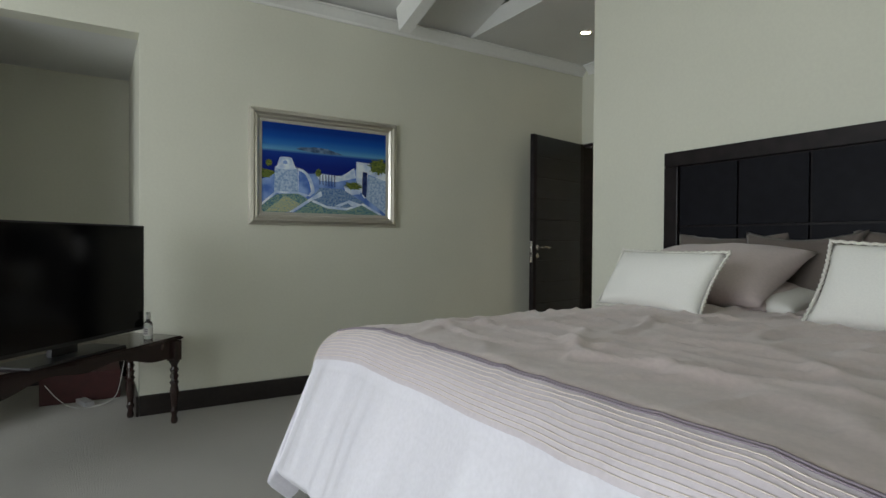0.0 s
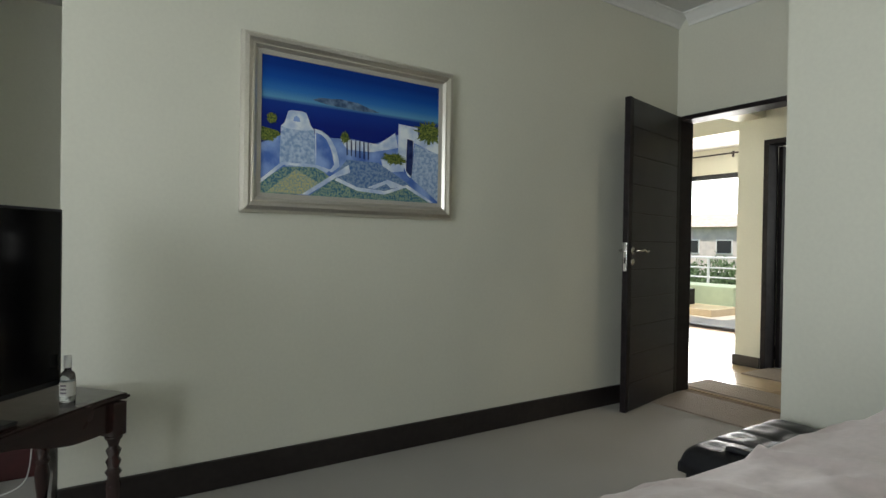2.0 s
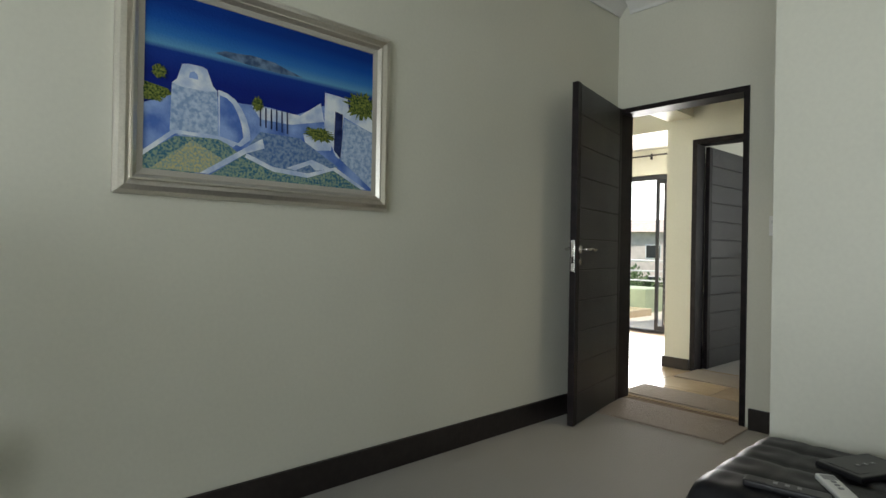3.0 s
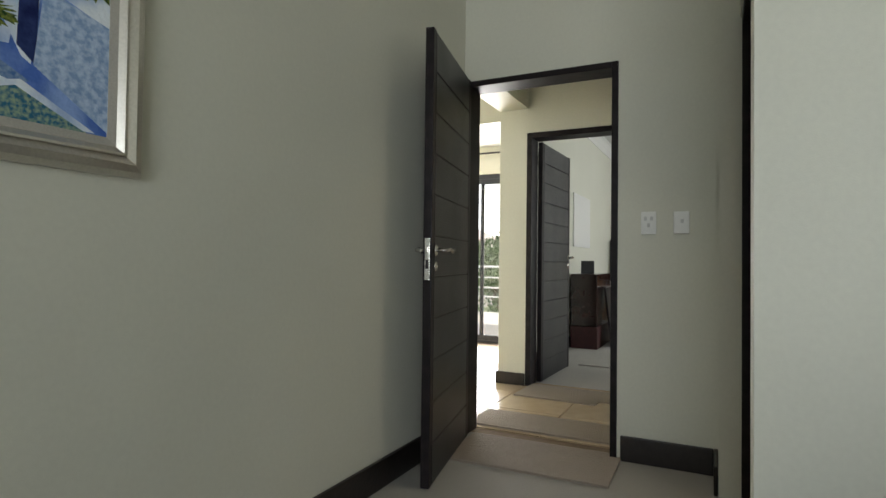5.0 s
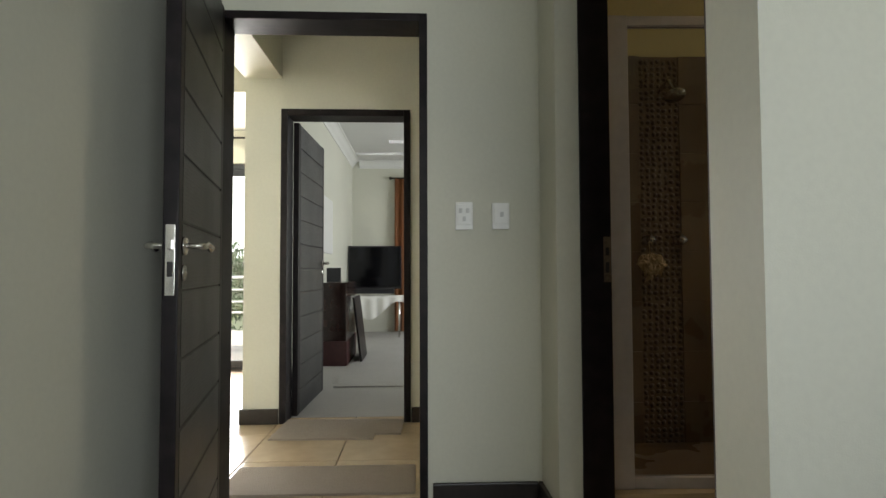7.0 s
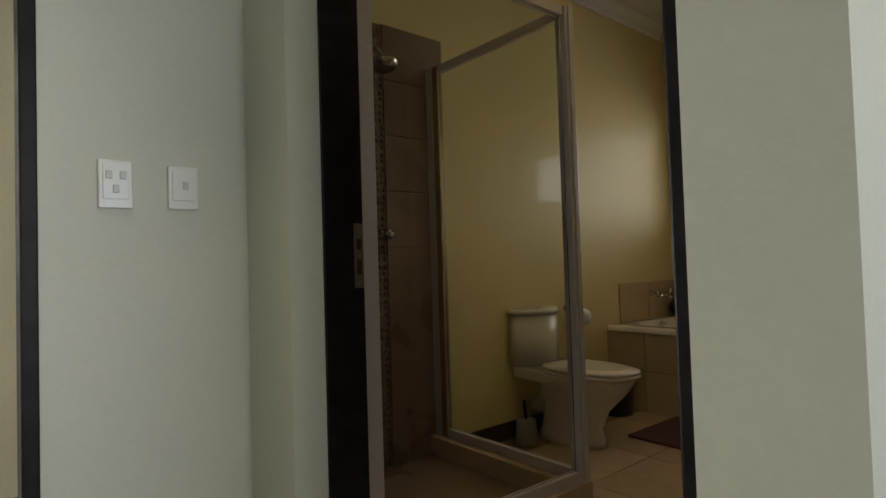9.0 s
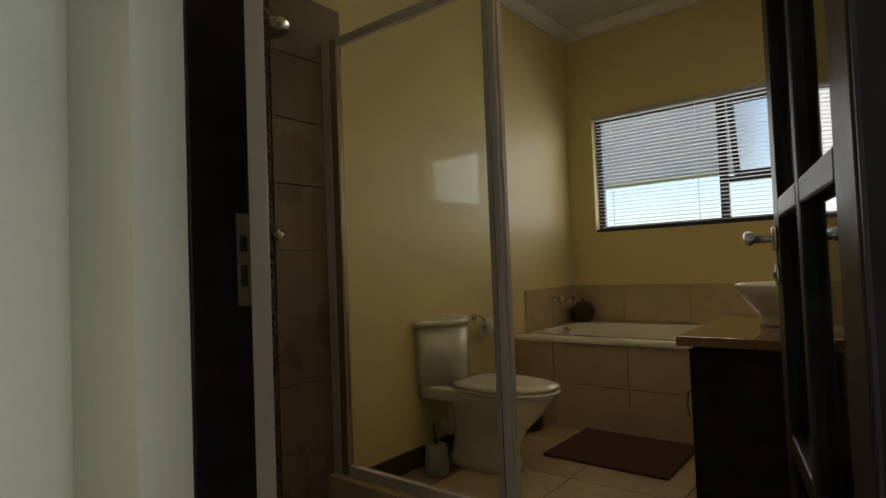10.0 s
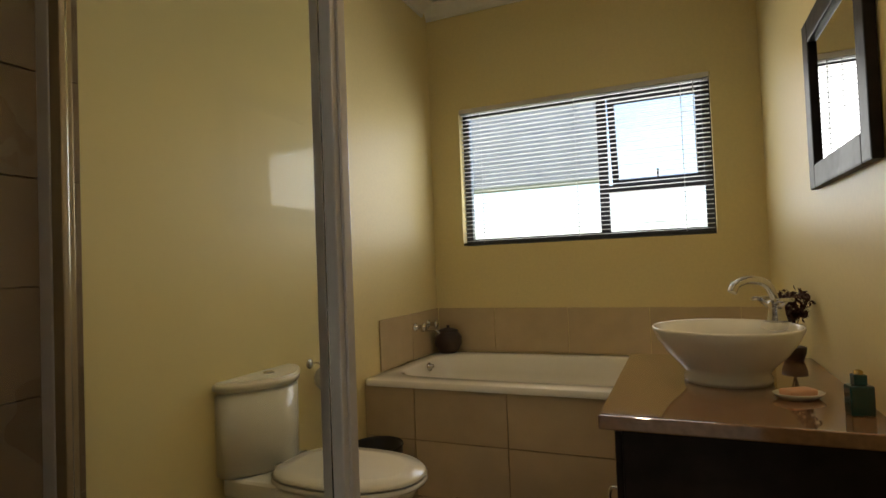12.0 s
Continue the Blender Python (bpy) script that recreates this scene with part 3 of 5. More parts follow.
def paint(name, a, b, scale=18.0):
    """Dabbed oil paint between two colours."""
    m = material(name, a, 0.6, bump=0.5, bump_scale=90, spec=0.12)
    nodes, links = m.node_tree.nodes, m.node_tree.links
    where, n, r = nodes.new("ShaderNodeTexCoord"), nodes.new("ShaderNodeTexNoise"), nodes.new("ShaderNodeMix")
    ramp = nodes.new("ShaderNodeMapRange")
    ramp.inputs["From Min"].default_value, ramp.inputs["From Max"].default_value = 0.38, 0.62
    n.inputs["Scale"].default_value, n.inputs["Detail"].default_value = scale, 6
    r.data_type = "RGBA"
    r.inputs["A"].default_value, r.inputs["B"].default_value = (*a, 1), (*b, 1)
    links.new(where.outputs["Object"], n.inputs["Vector"]), links.new(n.outputs[0], ramp.inputs["Value"])
    links.new(ramp.outputs[0], r.inputs["Factor"]), links.new(r.outputs["Result"], nodes["Principled BSDF"].inputs["Base Color"])
    return m


def sky_and_sea():
    m = material("painted_sky_and_sea", (0.02, 0.06, 0.4), 0.55, bump=0.4, bump_scale=120, spec=0.12)
    nodes, links = m.node_tree.nodes, m.node_tree.links
    where, sep, ramp = nodes.new("ShaderNodeTexCoord"), nodes.new("ShaderNodeSeparateXYZ"), nodes.new("ShaderNodeValToRGB")
    r = nodes.new("ShaderNodeMapRange")
    r.inputs["From Min"].default_value, r.inputs["From Max"].default_value = -0.28, 0.28
    links.new(where.outputs["Object"], sep.inputs[0]), links.new(sep.outputs["Z"], r.inputs["Value"])
    links.new(r.outputs[0], ramp.inputs[0])
    e = ramp.color_ramp.elements
    e[0].position, e[0].color = 0.0, (0.006, 0.018, 0.17, 1)
    e[1].position, e[1].color = 1.0, (0.003, 0.035, 0.24, 1)
    for pos, c in ((0.55, (0.006, 0.018, 0.20, 1)), (0.70, (0.008, 0.04, 0.27, 1)), (0.735, (0.11, 0.31, 0.52, 1)), (0.80, (0.03, 0.17, 0.48, 1)), (0.90, (0.006, 0.075, 0.37, 1))):
        x = e.new(pos)
        x.color = c
    links.new(ramp.outputs[0], nodes["Principled BSDF"].inputs["Base Color"])
    return m


def picture():
    W, H = 1.142, 0.816
    ob = stand("framed_painting", pose(-2.662, -0.002, 1.641), "seaside village oil painting in a wide silver frame", "painting")

    def rail(x0, x1, z0, z1, u0, u1, w0, w1, depth0, depth1):
        bm = bmesh.new()
        a = [(x0, z0), (x1, z0), (x1, z1), (x0, z1)]
        b = [(u0, w0), (u1, w0), (u1, w1), (u0, w1)]
        va = [bm.verts.new((p[0], -depth0, p[1])) for p in a]
        vb = [bm.verts.new((p[0], -depth1, p[1])) for p in b]
        vc = [bm.verts.new((p[0], 0, p[1])) for p in a]
        vd = [bm.verts.new((p[0], 0, p[1])) for p in b]
        for i in range(4):
            j = (i + 1) % 4
            bm.faces.new((va[i], va[j], vb[j], vb[i])), bm.faces.new((vc[i], vc[j], va[j], va[i])), bm.faces.new((vb[i], vb[j], vd[j], vd[i]))
            bm.faces.new((vd[i], vd[j], vc[j], vc[i]))
        bmesh.ops.recalc_face_normals(bm, faces=bm.faces[:])
        return bm

    def ring(o, i, d0, d1):
        return rail(-W / 2 + o, W / 2 - o, -H / 2 + o, H / 2 - o, -W / 2 + i, W / 2 - i, -H / 2 + i, H / 2 - i, d0, d1)

    part("frame", joined(ring(0.0, 0.012, 0.02, 0.036), ring(0.012, 0.03, 0.036, 0.042), ring(0.03, 0.05, 0.042, 0.030), ring(0.05, 0.056, 0.036, 0.036), ring(0.056, 0.07, 0.034, 0.022)), SILVER, ob, "stepped silver frame")
    part("slip", ring(0.07, 0.091, 0.022, 0.018), LINEN, ob, "grey linen slip")
    w, h = W - 0.182, H - 0.182
    part("canvas", blocks((-w / 2, w / 2, -0.014, -0.004, -h / 2, h / 2)), sky_and_sea(), ob)
    level = [0.0145]

    def shape(name, pts, mat):
        bm = bmesh.new()
        level[0] += 0.00012
        vs = [bm.verts.new(((u - 0.5) * w, -level[0], (0.5 - v) * h)) for u, v in pts]
        f = bm.faces.new(vs)
        r = bmesh.ops.extrude_face_region(bm, geom=[f])
        bmesh.ops.translate(bm, verts=[q for q in r["geom"] if isinstance(q, bmesh.types.BMVert)], vec=(0, 0.0006, 0))
        bmesh.ops.recalc_face_normals(bm, faces=bm.faces[:])
        part(name, bm, mat, ob)

    island = paint("painted_island", (0.05, 0.09, 0.17), (0.16, 0.24, 0.36), 30)
    white = paint("painted_white_plaster", (0.42, 0.54, 0.76), (0.82, 0.88, 0.94), 12)
    blue = paint("painted_blue_shade", (0.08, 0.17, 0.52), (0.28, 0.42, 0.76), 9)
    stone = paint("painted_stone_wall", (0.24, 0.36, 0.60), (0.50, 0.62, 0.78), 55)
    cobble = paint("painted_cobbles", (0.03, 0.14, 0.24), (0.30, 0.40, 0.28), 110)
    slate = paint("painted_slate_yard", (0.07, 0.16, 0.38), (0.26, 0.36, 0.52), 70)
    ochre = paint("painted_ochre_path", (0.55, 0.50, 0.24), (0.22, 0.34, 0.34), 120)
    green = paint("painted_leaves", (0.01, 0.045, 0.02), (0.24, 0.28, 0.06), 120)
    iron = paint("painted_dark_gate", (0.012, 0.018, 0.09), (0.03, 0.05, 0.16), 30)
    shape("island", [(0.25, 0.275), (0.29, 0.25), (0.35, 0.245), (0.40, 0.235), (0.45, 0.24), (0.50, 0.245), (0.56, 0.27), (0.63, 0.295), (0.52, 0.305), (0.34, 0.295)], island)
    shape("bank", [(0, 0.52), (0.08, 0.54), (0.12, 0.60), (0, 0.62)], green)
    shape("plaster_wall", [(0.36, 0.545), (0.47, 0.535), (0.60, 0.55), (0.74, 0.45), (1.0, 0.5), (1.0, 1.0), (0.0, 1.0), (0.0, 0.64), (0.12, 0.55), (0.2, 0.52)], blue)
    shape("courtyard", [(0.44, 0.70), (0.62, 0.70), (0.82, 0.86), (0.70, 0.93), (0.50, 0.93), (0.36, 0.86)], slate)
    shape("gate_wall", [(0.40, 0.54), (0.62, 0.55), (0.72, 0.44), (0.74, 0.56), (0.58, 0.62), (0.44, 0.62)], white)
    shape("tower", [(0.095, 0.50), (0.13, 0.485), (0.23, 0.485), (0.262, 0.50), (0.27, 0.78), (0.22, 0.795), (0.13, 0.795), (0.09, 0.775)], stone)
    shape("tower_top", [(0.13, 0.385), (0.15, 0.375), (0.205, 0.375), (0.222, 0.385), (0.245, 0.475), (0.262, 0.50), (0.22, 0.515), (0.13, 0.515), (0.095, 0.50), (0.112, 0.475)], white)
    shape("tower_opening", [(0.155, 0.455), (0.158, 0.425), (0.172, 0.412), (0.186, 0.425), (0.19, 0.455)], blue)
    shape("ramp", [(0.265, 0.49), (0.30, 0.50), (0.335, 0.53), (0.36, 0.575), (0.38, 0.63), (0.395, 0.70), (0.40, 0.76), (0.36, 0.81), (0.272, 0.775)], white)
    shape("ramp_shade", [(0.272, 0.52), (0.30, 0.53), (0.325, 0.56), (0.345, 0.61), (0.36, 0.67), (0.37, 0.75), (0.35, 0.79), (0.275, 0.765)], blue)
    shape("foreground", [(0.0, 0.92), (0.11, 0.80), (0.28, 0.78), (0.36, 0.86), (0.18, 1.0), (0.0, 1.0)], cobble)
    shape("path", [(0.03, 0.99), (0.17, 0.81), (0.29, 0.90), (0.20, 0.995)], ochre)
    shape("terrace", [(0.24, 1.0), (0.38, 0.85), (0.50, 0.91), (0.66, 0.93), (0.80, 0.87), (0.95, 1.0)], cobble)
    shape("kerb", [(0.20, 0.995), (0.235, 0.995), (0.385, 0.845), (0.46, 0.80), (0.45, 0.74), (0.36, 0.83)], white)
    shape("kerb", [(0.385, 0.845), (0.50, 0.91), (0.66, 0.925), (0.80, 0.86), (0.97, 0.995), (0.94, 0.995), (0.79, 0.885), (0.66, 0.955), (0.50, 0.94), (0.375, 0.87)], white)
    shape("kerb", [(0.0, 0.90), (0.10, 0.765), (0.28, 0.765), (0.34, 0.80), (0.33, 0.82), (0.27, 0.785), (0.11, 0.785), (0.0, 0.93)], white)
    shape("step", [(0.56, 0.905), (0.68, 0.83), (0.78, 0.875), (0.70, 0.90), (0.67, 0.865), (0.60, 0.915)], white)
    shape("house", [(0.74, 0.36), (0.86, 0.37), (0.87, 0.47), (1.0, 0.52), (1.0, 0.58), (0.84, 0.50), (0.82, 0.80), (0.80, 0.78), (0.74, 0.60)], white)
    shape("doorway", [(0.795, 0.475), (0.835, 0.485), (0.83, 0.80), (0.79, 0.745)], iron)
    shape("stone_wall", [(0.845, 0.515), (1.0, 0.575), (1.0, 0.985), (0.825, 0.80)], stone)
    shape("bank_wall", [(0.87, 0.46), (1.0, 0.42), (1.0, 0.55), (0.87, 0.49)], white)
    shape("planter", [(0.635, 0.665), (0.78, 0.70), (0.775, 0.75), (0.70, 0.765), (0.645, 0.72)], white)
    for k in range(6):
        u = 0.435 + 0.024 * k
        shape("gate_bar", [(u, 0.545), (u + 0.006, 0.545), (u + 0.008, 0.665 + 0.004 * k), (u + 0.002, 0.665 + 0.004 * k)], iron)

    rng = random.Random(5)

    def bush(cu, cv, ru, rv, name="leaves"):
        pts = []
        for k in range(64):
            a = 2 * math.pi * k / 64
            r = rng.uniform(0.6, 1.12)
            pts.append((min(cu + ru * r * math.cos(a), 0.998), cv + rv * r * math.sin(a)))
        shape(name, pts, green)

    bush(0.715, 0.655, 0.075, 0.055)
    bush(0.935, 0.40, 0.095, 0.10)
    bush(0.05, 0.455, 0.028, 0.04)
    bush(0.03, 0.585, 0.045, 0.05)
    bush(0.425, 0.53, 0.026, 0.05)


picture()
# ---- bedroom furniture ----
TAUPE = material("taupe_satin_cotton", (0.56, 0.475, 0.46), 0.60, spec=0.25, grain=0.05, scale=90, bump=0.3, bump_scale=22, stains=0.02, sheen=0.3)
PALE_SATIN = material("pale_lilac_satin", (0.70, 0.68, 0.735), 0.36, grain=0.04, scale=90, bump=0.25, bump_scale=16, stains=0.02, sheen=0.3)
BAND = material("mauve_band_cotton", (0.55, 0.495, 0.525), 0.38, grain=0.05, scale=90, bump=0.2, bump_scale=30, stains=0.04, sheen=0.3)
STITCH = material("pale_stitching", (0.72, 0.64, 0.58), 0.6)
PIPING = material("mauve_piping", (0.24, 0.20, 0.235), 0.5)
WHITE_COTTON = material("white_cotton", (0.80, 0.79, 0.75), 0.8, grain=0.03, scale=200, bump=0.3, bump_scale=400, sheen=0.2)
BROWN_TAUPE = material("dark_taupe_cotton", (0.13, 0.105, 0.092), 0.65, grain=0.06, scale=90, bump=0.3, bump_scale=20, sheen=0.2)

BED_FOOT, BED_SIDE, BED_FAR, BED_TOP = -3.38, -2.21, -3.95, 0.808
bed = stand("bed", pose(-2.4, -2.88, 0), "king-size bed with a dark panelled headboard", "bed")


def bed_part(name, bm, mat, label=""):
    return part(name, moved(bm, pose(2.4, 2.88, 0)), mat, bed, label)


bed_part("base", block(-3.36, -1.47, -3.92, -2.23, 0.06, 0.36, 0.01), SKIRTING)
bed_part("mattress", block(-3.37, -1.47, -3.93, -2.22, 0.36, 0.785, 0.04, 4), WHITE_COTTON)
for x, y in ((-3.28, -2.31), (-3.28, -3.84), (-1.56, -2.31), (-1.56, -3.84)):
    bed_part("foot", block(x - 0.03, x + 0.03, y - 0.03, y + 0.03, 0, 0.06, 0.004), SKIRTING)
bed_part("headboard", block(-1.442, -1.42, -4.0, -2.035, 0.1, 1.612, 0.006), DARKWOOD, "dark wood headboard panel")
HB_PANEL = material("headboard_dark_lacquer", (0.009, 0.009, 0.012), 0.45, grain=0.2, scale=20, stains=0.1, spec=0.08)
edges = [-2.125, -2.45, -2.775, -3.10, -3.425, -3.75, -3.985]
bed_part("top_rail", block(-1.467, -1.4425, -4.0, -2.035, 1.535, 1.614, 0.006), DARKWOOD)
bed_part("side_rail", block(-1.467, -1.4425, -2.12, -2.035, 0.4, 1.535, 0.006), DARKWOOD)
for z0, z1 in ((1.215, 1.527), (0.88, 1.205)):
    for y0, y1 in zip(edges, edges[1:]):
        bed_part("panel", block(-1.459, -1.4425, y1 + 0.007, y0 - 0.007, z0, z1, 0.002), HB_PANEL)


def spread(a, b):
    """The bedspread: a runs from the pillows towards the foot, b across from the door side."""
    top_len, width = -1.75 - BED_FOOT, BED_SIDE - BED_FAR
    da = max(0.0, a - top_len)
    db = max(0.0, -b) if b < 0 else max(0.0, b - width)
    side = 1 if b < 0 else -1

    def bend(o, r=0.11):
        if o < r * 1.57:
            return r * math.sin(o / r), r * (1 - math.cos(o / r))
        rest = o - r * 1.57
        if rest > 0.37:
            return r + 0.137 - (rest - 0.37) * 0.7, r + 0.333 + (rest - 0.37) * 0.66
        return r + rest * 0.37, r + rest * 0.90
    ox, zx = bend(da)
    oy, zy = bend(db, 0.11)
    oy *= 0.14 + 0.36 * min(1.0, max(0.0, (a - 1.0) / 0.65))
    x = -1.75 - min(a, top_len) - ox
    puff = min(1.0, max(0.0, (a - 0.85) / 0.75)) * max(0.0, 1 - max(b, 0) / 0.6)
    y = BED_SIDE - min(max(b, 0), width) + side * oy + 0.02 * puff * puff * (3 - 2 * puff)
    drop = max(zx, zy) + 0.25 * min(zx, zy)
    w = noise.noise(Vector((a * 3.2, b * 2.1, 1.7))) * 0.006 + noise.noise(Vector((a * 9, b * 6, 4.1))) * 0.002
    for k, (fa, fb, size) in enumerate(((3.1, 5.2, 0.011), (6.5, 3.0, 0.008), (9.0, 11.0, 0.004))):
        ridge = abs(noise.noise(Vector((a * fa + b * 1.1, b * fb - a * 0.7, 8.3 + 5 * k))))
        w += 1.2 * size * max(0.0, 0.16 - ridge) / 0.16
    w *= 0.25 + 0.75 * min(1.0, max(0.0, (top_len - 0.02 - a) / 0.12))
    near = min(1.0, max(0.0, min(b, width - b) / 0.42))
    z = BED_TOP + 0.05 * near * (2 - near) - drop + w * (1 if drop < 0.03 else 0.3)
    if da > 0.06 or db > 0.06:
        run = b if da >= db else a
        wave = (0.010 * math.sin(run * 17 + 2.0 * noise.noise(Vector((a, b * 2, 0)))) + 0.012 * noise.noise(Vector((run * 9.0, max(da, db) * 1.6, 2.2))) + 0.005 * noise.noise(Vector((run * 24.0, max(da, db) * 3.0, 7.2)))) * min(1.0, max(da, db) / 0.35)
        if da >= db:
            x -= wave
        else:
            y += side * wave
    lump = 0.02 * max(0.0, 1 - abs(a - top_len) / 0.12)
    return Vector((x, y, z + lump * 0.3))


def spread_piece(a0, a1, b0, b1, na, nb, lift=0.0):
    bm = bmesh.new()
    grid = [[bm.verts.new(spread(a0 + (a1 - a0) * i / na, b0 + (b1 - b0) * j / nb) + Vector((0, 0, lift))) for j in range(nb + 1)] for i in range(na + 1)]
    for i in range(na):
        for j in range(nb):
            f = bm.faces.new((grid[i][j], grid[i + 1][j], grid[i + 1][j + 1], grid[i][j + 1]))
            f.smooth = True
    return bm


A_TOP = -1.75 - BED_FOOT
B0, B1 = -0.44, BED_SIDE - BED_FAR + 0.40
cover = stand("bedspread", pose(0, 0, 0), "taupe satin bedspread with a stitched band, spread over the bed", "bedspread")
part("cover", spread_piece(-0.12, A_TOP + 0.03, B0, B1, 150, 220), TAUPE, cover)
part("band", spread_piece(A_TOP + 0.03, A_TOP + 0.155, B0, B1, 22, 150), BAND, cover, "mauve band with pale stitched lines")
part("drape", spread_piece(A_TOP + 0.155, A_TOP + 0.66, B0, B1, 44, 220), PALE_SATIN, cover, "pale satin drape over the foot")


def stitched(a, radius, mat, name):
    pts = [spread(a, -0.44 + (B1 + 0.42) * k / 110) + Vector((-0.001, 0, 0.0016)) for k in range(111)]
    part(name, tube(pts, radius, 5), mat, cover)


stitched(A_TOP + 0.03, 0.0028, PIPING, "piping")
stitched(A_TOP + 0.036, 0.002, PIPING, "piping")
for k in range(10):
    stitched(A_TOP + 0.048 + 0.0105 * k, 0.0011, STITCH, "stitch_line")


def pillow(name, m, w, h, t, mat, label, seed, trim=None, panel=None, ears=0.06):
    ob = stand(name, m, label, "cushion" if trim else "pillow", "cushions and pillows on the bed")
    part("cover", cushion(w, h, t, pinch=ears, seed=seed), mat, ob)
    if panel:
        part("border", moved(cushion(w * 0.30, h * 1.02, t * 1.12, seed=seed), pose(w * 0.22, 0, 0)), panel, ob, "taupe border strip")
    if trim:
        pts = []
        n = 34
        for k in range(4 * n):
            s, f = divmod(k, n)
            u = 2 * f / n - 1
            p = ((u, -1), (1, u), (-u, 1), (-1, -u))[s]
            pin = 1 - 0.06 * (1 - u * u)
            x, y = (w / 2 + 0.008) * p[0], (h / 2 + 0.008) * p[1]
            if s in (0, 2):
                y *= pin
            else:
                x *= pin
            pts.append((x, y, 0.004 * (-1) ** k))
        part("fringe", tube(pts + pts[:1], 0.006, 5), trim, ob, "scalloped fringe")
    return ob


TRIM = material("cream_fringe", (0.70, 0.68, 0.62), 0.8, grain=0.2, scale=200)
LEAN = lambda x, y, z, tilt, yaw=0, roll=0: Matrix.Translation((x, y, z)) @ Euler((0, 0, radians(-90 + yaw))).to_matrix().to_4x4() @ Euler((radians(tilt), radians(roll), 0)).to_matrix().to_4x4()
pillow("white_cushion", LEAN(-2.194, -2.542, 0.967, 58, -9, 0), 0.55, 0.27, 0.12, WHITE_COTTON, "white rectangular cushion with a scalloped fringe on the bed", 1, TRIM)
pillow("white_cushion", LEAN(-2.10, -3.37, 0.98, 62, -5, 2), 0.57, 0.30, 0.12, WHITE_COTTON, "white rectangular cushion with a scalloped fringe on the bed", 2, TRIM)
pillow("pillow", LEAN(-1.74, -2.58, 0.885, 4, 0), 0.76, 0.46, 0.13, WHITE_COTTON, "white pillow lying flat with a taupe border", 3, None, TAUPE)
pillow("pillow", LEAN(-1.80, -2.50, 0.985, 26, -2), 0.74, 0.46, 0.19, TAUPE, "taupe satin pillow leaning on the lower pillow", 4)
pillow("pillow", LEAN(-1.535, -2.41, 0.935, 70, 0), 0.60, 0.54, 0.11, BROWN_TAUPE, "dark taupe pillow leaning against the headboard", 5, ears=0.17)
pillow("pillow", LEAN(-1.74, -3.44, 0.885, 4, -2), 0.76, 0.46, 0.12, WHITE_COTTON, "white pillow lying flat with a taupe border", 6, None, TAUPE)
pillow("pillow", LEAN(-1.78, -3.40, 0.985, 26, -3), 0.78, 0.46, 0.20, TAUPE, "taupe satin pillow leaning on the lower pillow", 7)
pillow("pillow", LEAN(-1.60, -2.76, 0.935, 66, 0), 0.50, 0.54, 0.09, BROWN_TAUPE, "dark taupe pillow leaning against the headboard", 8, ears=0.17)
pillow("pillow", LEAN(-1.535, -3.24, 0.94, 71, 0), 0.62, 0.54, 0.11, BROWN_TAUPE, "dark taupe pillow leaning against the headboard", 9, ears=0.17)

# tufted leather ottoman between the bed and the passage
OX0, OX1, OY0, OY1, OZ = -2.09, -1.43, -1.93, -1.45, 0.43
ott = stand("ottoman", pose((OX0 + OX1) / 2, (OY0 + OY1) / 2, 0), "black tufted leather ottoman beside the bed", "ottoman")
ow, od = (OX1 - OX0) / 2, (OY1 - OY0) / 2
part("body", block(-ow + 0.015, ow - 0.015, -od + 0.015, od - 0.015, 0.05, OZ - 0.09, 0.02, 3), BLACK_LEATHER, ott)
bm = bmesh.new()
N, M = 48, 38
grid = []
buttons = [(-ow + 2 * ow * (i + 0.5) / 4, -od + 2 * od * (j + 0.5) / 3) for i in range(4) for j in range(3)]
for i in range(N + 1):
    row = []
    for j in range(M + 1):
        u, v = 2 * i / N - 1, 2 * j / M - 1
        x, y = u * ow, v * od
        edge = (1 - abs(u) ** 8) * (1 - abs(v) ** 8)
        z = OZ - 0.055 * (1 - edge ** 0.35)
        for bx, by in buttons:
            z -= 0.006 * math.exp(-((x - bx) ** 2 + (y - by) ** 2) / 0.0011)
        fx = abs(((x + ow) / (2 * ow) * 4 + 0.5) % 1 - 0.5)
        fy = abs(((y + od) / (2 * od) * 3 + 0.5) % 1 - 0.5)
        z -= 0.009 * (1 - 2 * fx) ** 4 + 0.006 * (1 - 2 * fy) ** 6
        row.append(bm.verts.new((x, y, z)))
    grid.append(row)
for i in range(N):
    for j in range(M):
        bm.faces.new((grid[i][j], grid[i + 1][j], grid[i + 1][j + 1], grid[i][j + 1])).smooth = True
rim = [grid[i][0] for i in range(N + 1)] + [grid[N][j] for j in range(1, M + 1)] + [grid[i][M] for i in range(N - 1, -1, -1)] + [grid[0][j] for j in range(M - 1, 0, -1)]
low = [bm.verts.new((v.co.x, v.co.y, OZ - 0.10)) for v in rim]
for k in range(len(rim)):
    bm.faces.new((rim[k], rim[(k + 1) % len(rim)], low[(k + 1) % len(rim)], low[k])).smooth = True
bm.faces.new(low[::-1])
bmesh.ops.recalc_face_normals(bm, faces=bm.faces[:])
part("seat", bm, BLACK_LEATHER, ott, "button-tufted leather seat")
for bx, by in buttons:
    part("button", lathe([(0, 0.004), (0.008, 0.003), (0.011, 0), (0.0, -0.004)], 12, (bx, by, OZ - 0.022)), BLACK_LEATHER, ott)
for x, y in ((-ow + 0.05, -od + 0.05), (ow - 0.05, -od + 0.05), (-ow + 0.05, od - 0.05), (ow - 0.05, od - 0.05)):
    part("foot", block(x - 0.025, x + 0.025, y - 0.025, y + 0.025, 0, 0.05, 0.004), DARKWOOD, ott)

